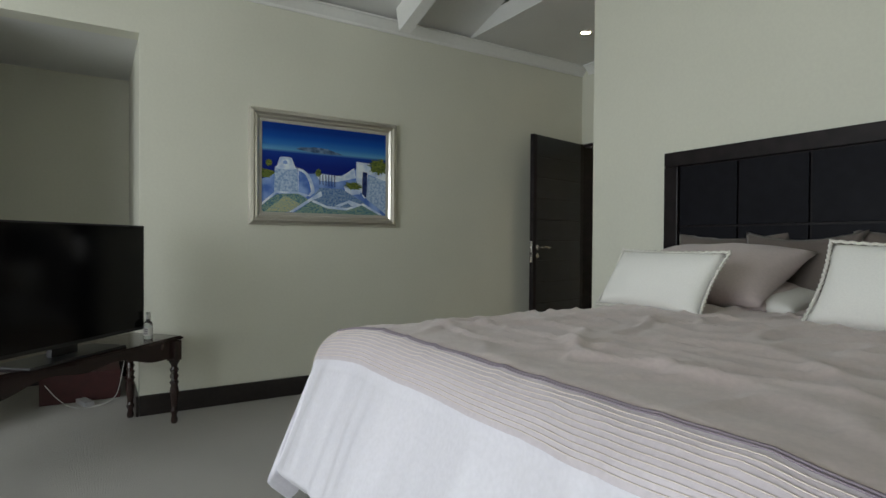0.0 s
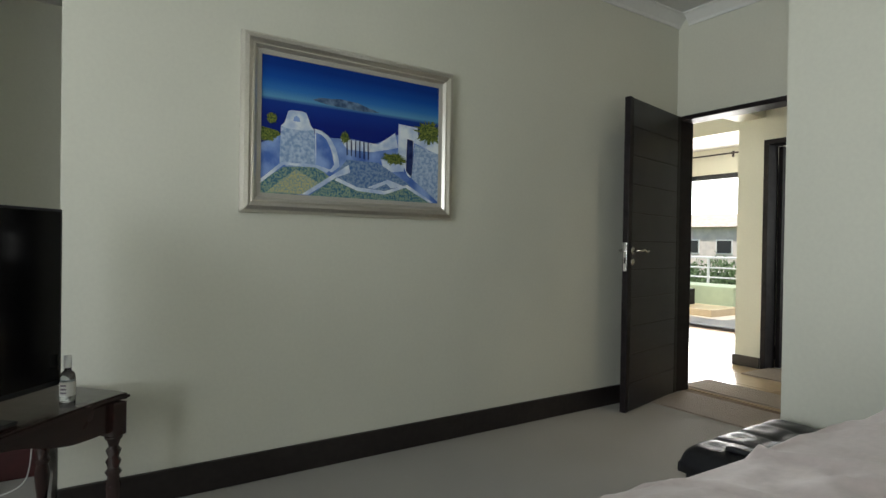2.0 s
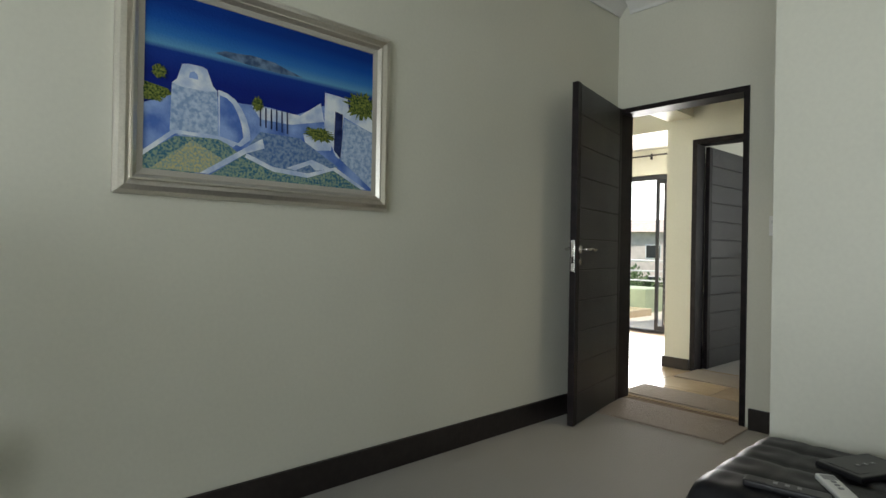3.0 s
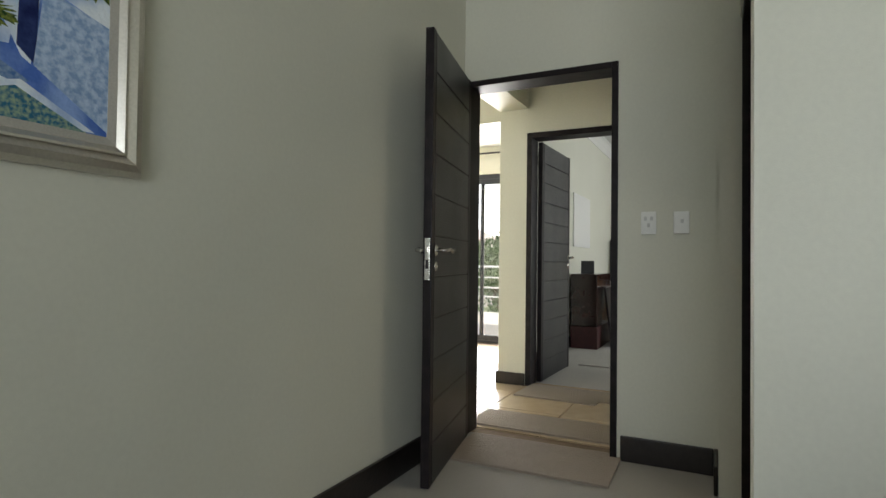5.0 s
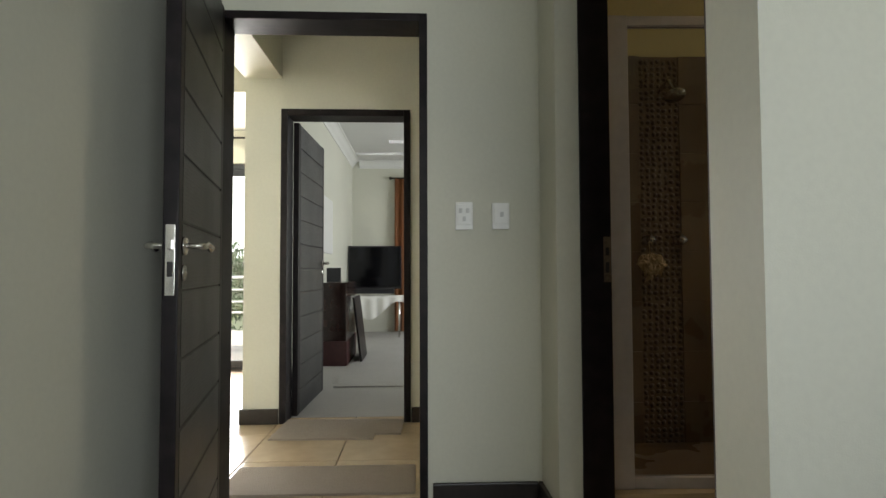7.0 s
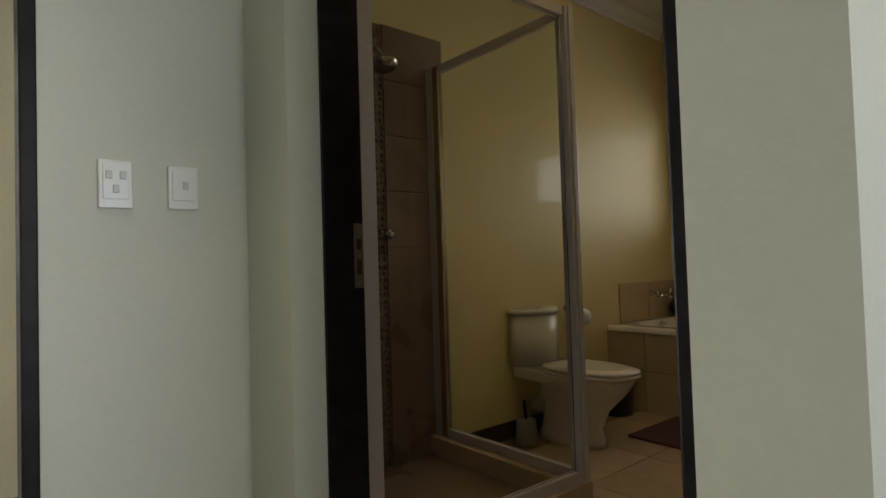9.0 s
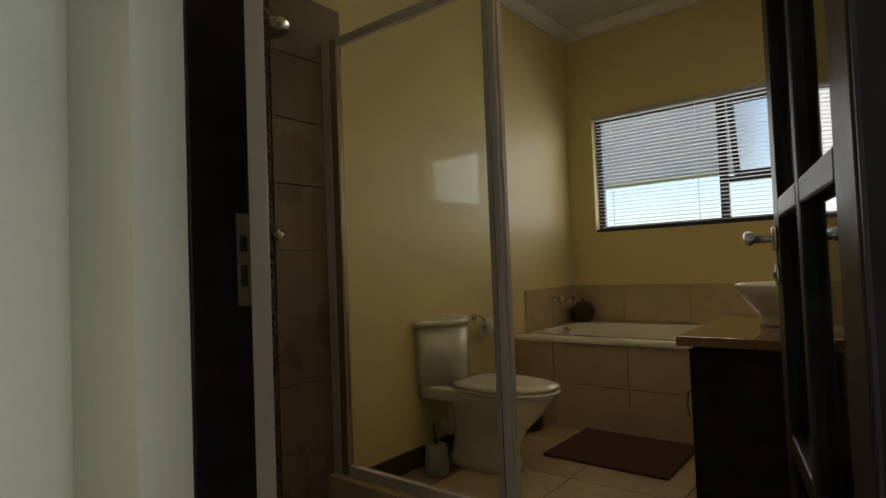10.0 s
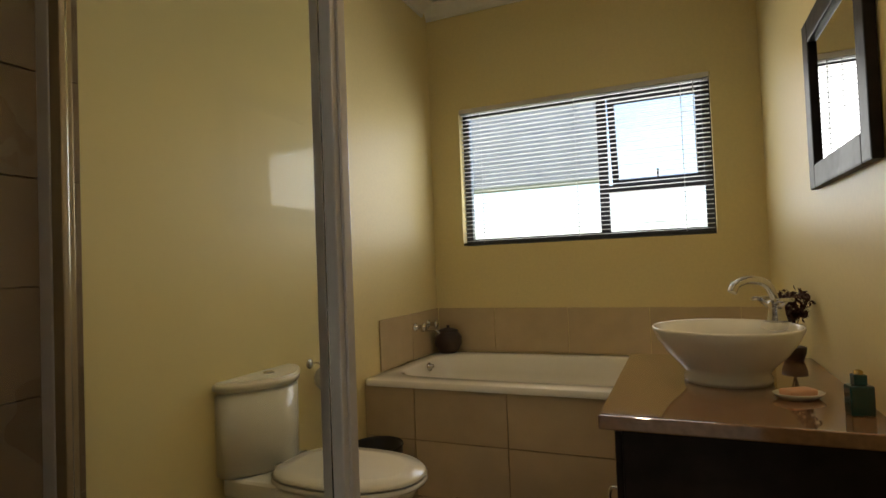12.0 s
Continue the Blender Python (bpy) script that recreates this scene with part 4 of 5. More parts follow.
BLACK_PLASTIC = material("black_plastic", (0.014, 0.014, 0.016), 0.3, grain=0.1)


def remote(m, w, l, mat, label, light):
    ob = stand("remote_control", m, label, "remote control", "remote controls on the ottoman")
    part("case", block(-w / 2, w / 2, -l / 2, l / 2, 0, 0.018, 0.006, 3), mat, ob)
    part("screen", block(-w * 0.36, w * 0.36, l * 0.22, l * 0.42, 0.0182, 0.0192, 0.0004), GREY_PLASTIC if light else BLACK_PLASTIC, ob, "small display")
    for k in range(3):
        part("button", block(-0.006, 0.006, l * (0.1 - 0.14 * k), l * (0.1 - 0.14 * k) + 0.01, 0.0182, 0.021, 0.001), GREY_PLASTIC, ob)


remote(pose(-1.872, -1.764, OZ - 0.004, 0, 0, -57), 0.048, 0.165, WHITE_PLASTIC, "white air-conditioner remote lying on the ottoman", True)
remote(pose(-1.985, -1.675, OZ - 0.004, 0, 0, 8), 0.05, 0.20, BLACK_PLASTIC, "black television remote lying on the ottoman", False)
remote(pose(-1.63, -1.78, OZ - 0.004, 0, 0, 65), 0.14, 0.22, BLACK_PLASTIC, "flat black decoder box lying on the ottoman", False)

# carved television table and set, standing askew before the alcove
MAHOGANY = wave_bump(material("dark_mahogany", (0.030, 0.013, 0.011), 0.22, grain=0.3, scale=14, stains=0.2, coat=0.3), 4.0, 0.15, 0.002, "X", 6.0, 0.4, (0.5, 0.4, 0.4))
TX, TY, TYAW = -4.292, -0.52, 41
table = stand("television_table", pose(TX, TY, 0, 0, 0, TYAW), "dark mahogany table with turned legs and scalloped apron", "table")
bm = bmesh.new()
outline = []
for k in range(41):
    u = 2 * k / 40 - 1
    outline.append((0.66 * u, -0.21 - 0.03 * math.cos(math.pi * u) * (1 if abs(u) < 0.98 else 0.6)))
outline += [(0.67, -0.12), (0.66, 0.20), (-0.66, 0.20), (-0.67, -0.12)]
f = bm.faces.new([bm.verts.new((*p, 0.505)) for p in outline])
r = bmesh.ops.extrude_face_region(bm, geom=[f])
bmesh.ops.translate(bm, verts=[v for v in r["geom"] if isinstance(v, bmesh.types.BMVert)], vec=(0, 0, 0.022))
bmesh.ops.recalc_face_normals(bm, faces=bm.faces[:])
bmesh.ops.bevel(bm, geom=[e for e in bm.edges if abs(e.verts[0].co.z - e.verts[1].co.z) < 1e-5], offset=0.006, segments=2, affect="EDGES")
part("tabletop", bm, MAHOGANY, table)


def scallop(length, depth, y, along_x):
    """An apron board whose lower edge is cut in curves."""
    bm = bmesh.new()
    n = 40
    front, back = [], []
    for yy, row in ((y - 0.009, front), (y + 0.009, back)):
        for k in range(n + 1):
            u = 2 * k / n - 1
            low = 0.505 - depth * (0.42 + 0.58 * abs(u) ** 2.2 + 0.12 * math.cos(u * 9))
            p = (length / 2 * u, yy) if along_x else (yy, length / 2 * u)
            row.append((bm.verts.new((*p, low)), bm.verts.new((*p, 0.5049))))
    for k in range(n):
        bm.faces.new((front[k][0], front[k + 1][0], front[k + 1][1], front[k][1]))
        bm.faces.new((back[k][1], back[k + 1][1], back[k + 1][0], back[k][0]))
        bm.faces.new((front[k][0], back[k][0], back[k + 1][0], front[k + 1][0]))
    bmesh.ops.recalc_face_normals(bm, faces=bm.faces[:])
    return bm


part("apron", scallop(1.18, 0.12, -0.175, True), MAHOGANY, table, "scalloped apron")
part("apron", scallop(1.18, 0.12, 0.165, True), MAHOGANY, table, "scalloped apron")
part("apron", scallop(0.30, 0.12, 0.605, False), MAHOGANY, table, "scalloped apron")
part("apron", scallop(0.30, 0.12, -0.605, False), MAHOGANY, table, "scalloped apron")
leg_profile = [(0, 0), (0.016, 0), (0.021, 0.02), (0.014, 0.05), (0.024, 0.075), (0.016, 0.09), (0.018, 0.12), (0.023, 0.16), (0.026, 0.20), (0.019, 0.235), (0.028, 0.25), (0.018, 0.265), (0.026, 0.29), (0.017, 0.305), (0.026, 0.33), (0.016, 0.345), (0.022, 0.365), (0.03, 0.375), (0.03, 0.385), (0, 0.385)]
for x in (-0.605, 0.605):
    for y in (-0.175, 0.165):
        part("leg", joined(lathe(leg_profile, 20, (x, y, 0)), block(x - 0.029, x + 0.029, y - 0.029, y + 0.029, 0.384, 0.5045, 0.003)), MAHOGANY, table, "turned leg")

SCREEN = material("glossy_black_screen", (0.003, 0.003, 0.004), 0.10, spec=0.25)
tv = stand("television", pose(-4.262, -0.635, 0.5275, 0, 0, 49), "large black flat-screen television on the carved table", "television")
part("case", block(-0.56, 0.56, -0.018, 0.03, 0.055, 0.675, 0.006), BLACK_PLASTIC, tv)
part("screen", block(-0.548, 0.548, -0.0205, -0.0182, 0.075, 0.665, 0.0008), SCREEN, tv, "glossy dark screen")
part("neck", block(-0.08, 0.08, -0.005, 0.025, 0.012, 0.07, 0.004), BLACK_PLASTIC, tv)
part("foot", block(-0.30, 0.30, -0.11, 0.12, 0, 0.013, 0.006, 3), BLACK_PLASTIC, tv)

CLEAR = glass("clear_bottle_plastic", (0.9, 0.95, 1.0), 0.05)
spray = stand("spray_bottle", pose(-3.862, -0.25, 0.5275), "small clear spray bottle with a printed label", "bottle")
part("bottle", lathe([(0, 0), (0.022, 0), (0.024, 0.004), (0.024, 0.085), (0.02, 0.1), (0.011, 0.108), (0.011, 0.118), (0, 0.118)], 24), CLEAR, spray)
part("label", lathe([(0.0246, 0.02), (0.0246, 0.07)], 24), WHITE_COTTON, spray, "white label with dark bars")
for k in range(3):
    part("print_bar", moved(block(-0.0255, -0.0249, -0.010, 0.010, 0.03 + 0.013 * k, 0.036 + 0.013 * k, 0), pose(0, 0, 0, 0, 0, 60)), PIPING, spray)
part("cap", lathe([(0, 0.118), (0.012, 0.118), (0.013, 0.13), (0.012, 0.16), (0, 0.162)], 20), WHITE_PLASTIC, spray, "white spray cap")

cable = thing("cable", tube(curve([(-3.97, 0.02, 0.42), (-3.98, 0.10, 0.30), (-4.02, 0.30, 0.07), (-4.15, 0.36, 0.005), (-4.25, 0.40, 0.005), (-4.33, 0.41, 0.06), (-4.41, 0.41, 0.17)], 8), 0.0028, 8), material("aged_white_cable", (0.5, 0.5, 0.47), 0.5, grain=0.05), "thin white cable drooping under the table", "cable")
strip = stand("power_strip", pose(-4.19, 0.47, 0.0, 0, 0, 20), "grey power strip on the carpet under the table", "power strip")
part("case", block(-0.03, 0.03, -0.08, 0.08, 0.0, 0.032, 0.006), GREY_PLASTIC, strip)
for k in range(2):
    part("socket", block(-0.022, 0.022, -0.065 + 0.07 * k, -0.015 + 0.07 * k, 0.0322, 0.034, 0.0006), GREY_PLASTIC, strip)
RED_WOOD = material("dark_red_box", (0.045, 0.008, 0.008), 0.5, grain=0.2, scale=20)
thing("storage_box", block(-4.45, -3.98, 0.55, 0.95, 0.0, 0.20, 0.008), RED_WOOD, "dark red storage box on the alcove floor", "box")

# bedroom window in the wall behind the walk
win = stand("window_2", pose(0, 0, 0), "wide dark-framed bedroom window", "window", kind="structure")
for nm, r in (("jamb", (-7.36, -7.30, -4.7, -4.64, 0.35, 2.45)), ("jamb", (-7.36, -7.30, -1.16, -1.1, 0.35, 2.45)), ("mullion", (-7.36, -7.30, -2.93, -2.87, 0.41, 2.39)), ("sill", (-7.36, -7.30, -4.64, -1.16, 0.35, 0.41)), ("head", (-7.36, -7.30, -4.64, -1.16, 2.39, 2.45))):
    part(nm, block(*r), DARKWOOD, win)
for y0, y1 in ((-4.638, -2.932), (-2.868, -1.162)):
    p = part("pane", block(-7.332, -7.326, y0, y1, 0.412, 2.388, 0), GLASS, win)
    p.visible_shadow = False
# ---- bathroom ----
CERAMIC = material("white_ceramic", (0.78, 0.76, 0.70), 0.10, grain=0.01, coat=0.4)
WALL_TILE = material("beige_wall_tile", (0.57, 0.45, 0.29), 0.22, grain=0.05, scale=9, stains=0.05, vary=0.05)
SHOWER_TILE = material("brown_shower_tile", (0.19, 0.135, 0.095), 0.30, grain=0.08, scale=9, stains=0.1, vary=0.08)
ALU = material("white_aluminium_frame", (0.62, 0.585, 0.59), 0.35, metal=0.1, grain=0.04, scale=30)
SHOWER_GLASS = glass("shower_glass", (0.95, 0.97, 0.94))
SHOWER_GLASS.node_tree.nodes["Principled BSDF"].inputs["IOR"].default_value = 1.28
bath_floor = setting("floor_bathroom", blocks((-1.238, 0.715, WY, -1.45, 0.0005, 0.003)), GROUT, "grout bed under the bathroom tiles", "floor")
bm = block(-0.247, 0.247, -0.247, 0.247, -0.005, 0.0, 0.0015, 1)
bath_tile = mesh_of("tile", bm, TILE)
for i in range(4):
    for j in range(7):
        x0, x1 = max(-1.236, -1.513 + 0.5 * i + 0.003), min(0.713, -1.513 + 0.5 * (i + 1) - 0.003)
        y0, y1 = max(-4.42, -4.906 + 0.5 * j + 0.003), min(-1.45, -4.906 + 0.5 * (j + 1) - 0.003)
        if x1 - x0 < 0.03 or y1 - y0 < 0.03:
            continue
        t = new("tile", bath_tile)
        t.parent = bath_floor
        t.location = ((x0 + x1) / 2, (y0 + y1) / 2, 0.007)
        t.scale = ((x1 - x0) / 0.494, (y1 - y0) / 0.494, 1)

RUG = material("burgundy_bath_mat", (0.10, 0.045, 0.042), 0.95, grain=0.3, scale=120, bump=1.0, bump_scale=160, stains=0.1)
bm = block(-0.32, 0.32, -0.27, 0.27, 0.0, 0.016, 0.007, 2)
thing("bath_mat", bm, RUG, "burgundy tufted bath mat on the tiles before the bath", "mat", at=pose(-0.085, -3.875, 0.0072, 0, 0, -1))

# bath with a tiled front and splashback
YB, ZR = -4.148, 0.56
bath = stand("bathtub", pose(0, 0, 0), "white built-in bathtub with a beige tiled front", "bathtub")
part("surround", blocks((-1.234, 0.713, YB - 0.06, YB - 0.012, 0.003, ZR - 0.03)), GROUT, bath)
panel_x = [0.713, 0.432, -0.04, -0.512, -0.984, -1.234]
for x1, x0 in zip(panel_x, panel_x[1:]):
    for z0, z1 in ((0.008, 0.273), (0.277, ZR - 0.034)):
        part("tile", block(x0 + 0.002, x1 - 0.002, YB - 0.012, YB, z0, z1, 0.0015, 1), WALL_TILE, bath)


def tub():
    bm = bmesh.new()
    x0, x1, y0, y1 = -1.233, 0.712, WY + 0.004, YB + 0.012
    cx, cy = (x0 + x1) / 2, (y0 + y1) / 2
    n = 64

    def ring(hw, hd, z, power):
        out = []
        for k in range(n):
            a = 2 * math.pi * k / n
            c, s = math.cos(a), math.sin(a)
            out.append(bm.verts.new((cx + hw * math.copysign(abs(c) ** (2 / power), c), cy + hd * math.copysign(abs(s) ** (2 / power), s), z)))
        return out
    hw, hd = (x1 - x0) / 2, (y1 - y0) / 2
    rings = [ring(hw, hd, ZR - 0.032, 40), ring(hw, hd, ZR - 0.004, 40), ring(hw - 0.006, hd - 0.006, ZR, 40), ring(hw - 0.085, hd - 0.11, ZR + 0.002, 7),
             ring(hw - 0.10, hd - 0.125, ZR - 0.006, 6), ring(hw - 0.13, hd - 0.15, ZR - 0.10, 5), ring(hw - 0.20, hd - 0.20, ZR - 0.33, 4), ring(hw - 0.3, hd - 0.28, ZR - 0.36, 3.5)]
    for a, b in zip(rings, rings[1:]):
        for k in range(n):
            bm.faces.new((a[k], a[(k + 1) % n], b[(k + 1) % n], b[k])).smooth = True
    bm.faces.new(rings[-1])
    bmesh.ops.recalc_face_normals(bm, faces=bm.faces[:])
    return bm


part("tub", tub(), CERAMIC, bath, "glossy white tub")
part("overflow", moved(lathe([(0, 0), (0.026, 0), (0.026, 0.006), (0.012, 0.012), (0.012, 0.03), (0, 0.032)], 20), pose(0.585, -4.66, ZR - 0.03, 0, -75)), CHROME, bath, "chrome overflow knob")
splash_mesh = WALL_TILE
splash = stand("splashback", pose(0, 0, 0), "beige tiled splashback round the bath", "splashback", kind="structure")
sx = [0.701, 0.311, -0.155, -0.621, -1.087, -1.234]
for x1, x0 in zip(sx, sx[1:]):
    part("tile", block(x0 + 0.002, x1 - 0.002, WY + 0.002, WY + 0.012, ZR + 0.003, 0.838, 0.0015, 1), WALL_TILE, splash)
for y1, y0 in ((-4.312, -4.70), (-4.70, WY + 0.013)):
    part("tile", block(0.703, 0.713, y0 + 0.002, y1 - 0.002, ZR + 0.003, 0.838, 0.0015, 1), WALL_TILE, splash)

mixer = stand("bath_mixer", pose(0.702, -4.82, 0.755), "chrome wall-mounted bath taps", "tap")
for y in (-0.09, 0.09):
    tp_ = part("tap", moved(lathe([(0, 0), (0.026, 0), (0.026, 0.006), (0.014, 0.012), (0.014, 0.045), (0.02, 0.05), (0.02, 0.07), (0, 0.072)], 18), pose(0, y, 0, 0, -90)), CHROME, mixer)
    part("handle", joined(tube([(-0.06, y - 0.028, 0), (-0.06, y + 0.028, 0)], 0.005, 8), tube([(-0.06, y, -0.028), (-0.06, y, 0.028)], 0.005, 8)), CHROME, tp_)
part("spout", tube(curve([(0, 0, -0.03), (-0.05, 0, -0.03), (-0.10, 0, -0.035), (-0.12, 0, -0.055)], 5), 0.011, 10), CHROME, mixer)

CLAY = material("dark_brown_clay", (0.035, 0.020, 0.016), 0.45, grain=0.25, scale=30, bump=0.4, bump_scale=50)
jar = stand("lidded_pot", pose(0.60, -5.0, ZR + 0.0025), "round dark brown clay pot with a lid on the bath rim", "pot")
part("pot", lathe([(0, 0), (0.05, 0), (0.07, 0.02), (0.088, 0.06), (0.086, 0.10), (0.066, 0.13), (0.06, 0.135), (0, 0.135)], 28), CLAY, jar)
part("lid", lathe([(0.066, 0.135), (0.062, 0.145), (0.03, 0.155), (0.01, 0.158), (0.008, 0.165), (0.012, 0.172), (0, 0.176)], 24), CLAY, jar)

# window with blind
DARK_ALU = material("dark_bronze_aluminium", (0.035, 0.038, 0.045), 0.35, metal=0.3, grain=0.1)
OBSCURE = glass("obscure_glass", (0.95, 0.98, 1.0), 0.25)
wnd = stand("window_1", pose(0, 0, 0), "dark aluminium bathroom window with one casement ajar", "window", kind="structure")
fy0, fy1 = WY - 0.12, WY - 0.07
for nm, r in (("jamb", (WL - 0.045, WL, fy0, fy1, WB, WT)), ("jamb", (WR, WR + 0.045, fy0, fy1, WB, WT)), ("head", (WR + 0.045, WL - 0.045, fy0, fy1, WT - 0.045, WT)), ("sill", (WR + 0.045, WL - 0.045, fy0, fy1, WB, WB + 0.045)),
              ("mullion", (-0.42, -0.365, fy0, fy1, WB + 0.045, WT - 0.045)), ("transom", (WR + 0.045, -0.42, fy0, fy1, 1.52, 1.565))):
    part(nm, block(*r, 0.004), DARK_ALU, wnd)
for r in ((-0.364, WL - 0.046, WB + 0.046, WT - 0.046), (WR + 0.046, -0.421, WB + 0.046, 1.519)):
    p = part("pane", block(r[0], r[1], WY - 0.098, WY - 0.092, r[2], r[3], 0), GLASS, wnd)
    p.visible_shadow = False
casement = part("casement", moved(joined(block(-0.535, -0.495, -0.02, 0.02, -0.545, 0, 0.003), block(-0.04, 0.0, -0.02, 0.02, -0.545, 0, 0.003), block(-0.495, -0.04, -0.02, 0.02, -0.04, 0, 0.003), block(-0.495, -0.04, -0.02, 0.02, -0.545, -0.505, 0.003)), Matrix.Translation((-0.423, WY - 0.14, 2.108)) @ pose(0, 0, 0, -16)), DARK_ALU, wnd, "top-hung casement standing ajar")
p = part("casement_pane", moved(block(-0.494, -0.041, -0.004, 0.004, -0.504, -0.041, 0), Matrix.Translation((-0.423, WY - 0.14, 2.108)) @ pose(0, 0, 0, -16)), OBSCURE, casement, "reeded obscure glass")
p.visible_shadow = False
part("stay", tube([(-0.70, WY - 0.06, 1.572), (-0.70, WY - 0.062, 1.64)], 0.006, 8), DARK_ALU, wnd)

SLAT = material("grey_blind_slat", (0.50, 0.51, 0.53), 0.4, grain=0.02)
blind = stand("venetian_blind", pose(0, 0, 0), "lowered grey venetian blind with half-open slats", "blind")
part("head_rail", block(WR + 0.004, WL - 0.004, WY - 0.035, WY + 0.004, WT - 0.032, WT - 0.002, 0.003), ALU, blind)
part("bottom_rail", block(WR + 0.004, WL - 0.004, WY - 0.032, WY + 0.002, WB + 0.004, WB + 0.02, 0.003), DARK_ALU, blind)
bm = bmesh.new()
half = (WL - WR) / 2 - 0.008
prof = [(-0.0125, 0.0), (-0.006, 0.0022), (0.0, 0.003), (0.006, 0.0022), (0.0125, 0.0)]
sides = [[bm.verts.new((s * half, a, b)) for a, b in prof] for s in (-1, 1)]
lower = [[bm.verts.new((s * half, a, b - 0.0006)) for a, b in prof] for s in (-1, 1)]
for k in range(4):
    bm.faces.new((sides[0][k], sides[1][k], sides[1][k + 1], sides[0][k + 1])).smooth = True
    bm.faces.new((lower[0][k + 1], lower[1][k + 1], lower[1][k], lower[0][k])).smooth = True
slat_mesh = mesh_of("slat", bm, SLAT)
count = 32
for k in range(count):
    s = new("slat", slat_mesh)
    s.parent = blind
    s.location = ((WL + WR) / 2, WY - 0.016, WB + 0.032 + (WT - WB - 0.075) * k / (count - 1))
    s.rotation_euler = (radians(3 + random.uniform(-1.2, 1.2)), radians(random.uniform(-0.08, 0.08)), 0)
for x in (0.36, -0.245, -0.84):
    part("cord", tube([(x, WY - 0.002, WB + 0.02), (x, WY - 0.002, WT - 0.03)], 0.0018, 6), SLAT, blind)
part("wand", tube([(-0.905, WY + 0.006, WT - 0.04), (-0.91, WY + 0.006, WB + 0.35)], 0.003, 6), SLAT, blind)

EAVE = material("pale_grey_roof_sheet", (0.34, 0.35, 0.37), 0.8, grain=0.04, scale=3)
# made-up slab on posts, greys the upper left pane like a neighbouring roof
nb = stand("carport", pose(0, -12.5, -3.2), "pale grey slab standing in for a roof outside the bathroom window", "carport")
part("roof", block(0.45, 16.0, 0.1, 0.7, 5.74, 8.6, 0.03), EAVE, nb)
for x in (12.4, 15.8):
    for y in (0.4,):
        part("post", block(x - 0.06, x + 0.06, y - 0.06, y + 0.06, 0, 5.74, 0.01), EAVE, nb)

# vanity
ZC, YV = 0.727, -3.153
GRANITE = material("polished_brown_stone", (0.22, 0.125, 0.07), 0.05, grain=0.16, scale=45, stains=0.015, coat=0.4)
van = stand("vanity_cabinet", pose(0, 0, 0), "dark wooden vanity cabinet under a stone top", "cabinet")
part("body", block(-1.232, -0.645, -4.13, YV - 0.03, 0.008, ZC - 0.038, 0.004), DARKWOOD, van)
for y0, y1 in ((-4.12, -3.655), (-3.645, -3.19)):
    d = part("door", block(-0.6448, -0.627, y0, y1, 0.06, ZC - 0.05, 0.004), DARKWOOD, van)
    part("handle", tube(curve([(-0.627, y1 - 0.06, 0.40), (-0.60, y1 - 0.06, 0.41), (-0.60, y1 - 0.06, 0.50), (-0.627, y1 - 0.06, 0.51)], 5), 0.005, 8), CHROME, d)
thing("stone_worktop", block(-1.234, -0.592, -4.134, YV, ZC - 0.036, ZC, 0.005, 3), GRANITE, "polished brown stone vanity top", "worktop")
basin = stand("wash_basin", pose(-0.922, -3.665, ZC), "round white ceramic vessel basin on the vanity", "basin")
part("bowl", lathe([(0, 0), (0.125, 0), (0.128, 0.012), (0.12, 0.03), (0.135, 0.05), (0.175, 0.09), (0.205, 0.135), (0.218, 0.165), (0.216, 0.172), (0.209, 0.170), (0.19, 0.125), (0.15, 0.075), (0.09, 0.05), (0.02, 0.042), (0, 0.042)], 56), CERAMIC, basin)
part("deck", moved(block(-0.034, 0.034, -0.034, 0.034, 0.148, 0.1738, 0.010, 3), pose(-0.155, -0.105, 0, 0, 0, 34)), CERAMIC, basin)
part("waste", lathe([(0, 0.043), (0.022, 0.043), (0.024, 0.045), (0.012, 0.049), (0, 0.049)], 20), CHROME, basin)
TPX, TPY, TPZ = -1.079, -3.772, ZC + 0.174
tap = stand("basin_mixer", pose(TPX, TPY, TPZ, 0, 0, 0), "chrome swan-neck basin mixer with cross handles", "tap")
part("body", lathe([(0, 0), (0.031, 0), (0.032, 0.006), (0.028, 0.014), (0.024, 0.045), (0.026, 0.055), (0.02, 0.068), (0, 0.07)], 24), CHROME, tap)
part("spout", tube(curve([(0.0, 0.0, 0.05), (0.008, 0.006, 0.09), (0.03, 0.02, 0.125), (0.075, 0.045, 0.138), (0.115, 0.068, 0.125), (0.13, 0.078, 0.10)], 7), [0.0135] * 30 + [0.0145] * 6, 12), CHROME, tap)
for s in (-1, 1):
    part("handle", joined(tube([(0, 0, 0.035), (-0.03 * s + 0.01, 0.05 * s, 0.07)], 0.009, 8), tube([(-0.055 * s + 0.01, 0.03 * s, 0.072), (0.0 * s + 0.01, 0.068 * s, 0.072)], 0.0065, 8)), CHROME, tap)

soap = stand("soap_dish", pose(-1.08, -3.46, ZC, 0, 0, 25), "white soap dish holding a bar of peach soap", "soap dish")
part("dish", moved(lathe([(0, 0), (0.05, 0), (0.062, 0.010), (0.068, 0.016), (0.064, 0.017), (0.05, 0.008), (0, 0.006)], 32), Matrix.Diagonal((1, 0.72, 1, 1))), CERAMIC, soap)
SOAP = material("peach_soap", (0.70, 0.40, 0.25), 0.4, grain=0.05)
part("soap_bar", moved(block(-0.042, 0.042, -0.024, 0.024, 0.007, 0.026, 0.007, 3), pose(0, 0, 0, 0, 0, 8)), SOAP, soap, "peach soap bar")
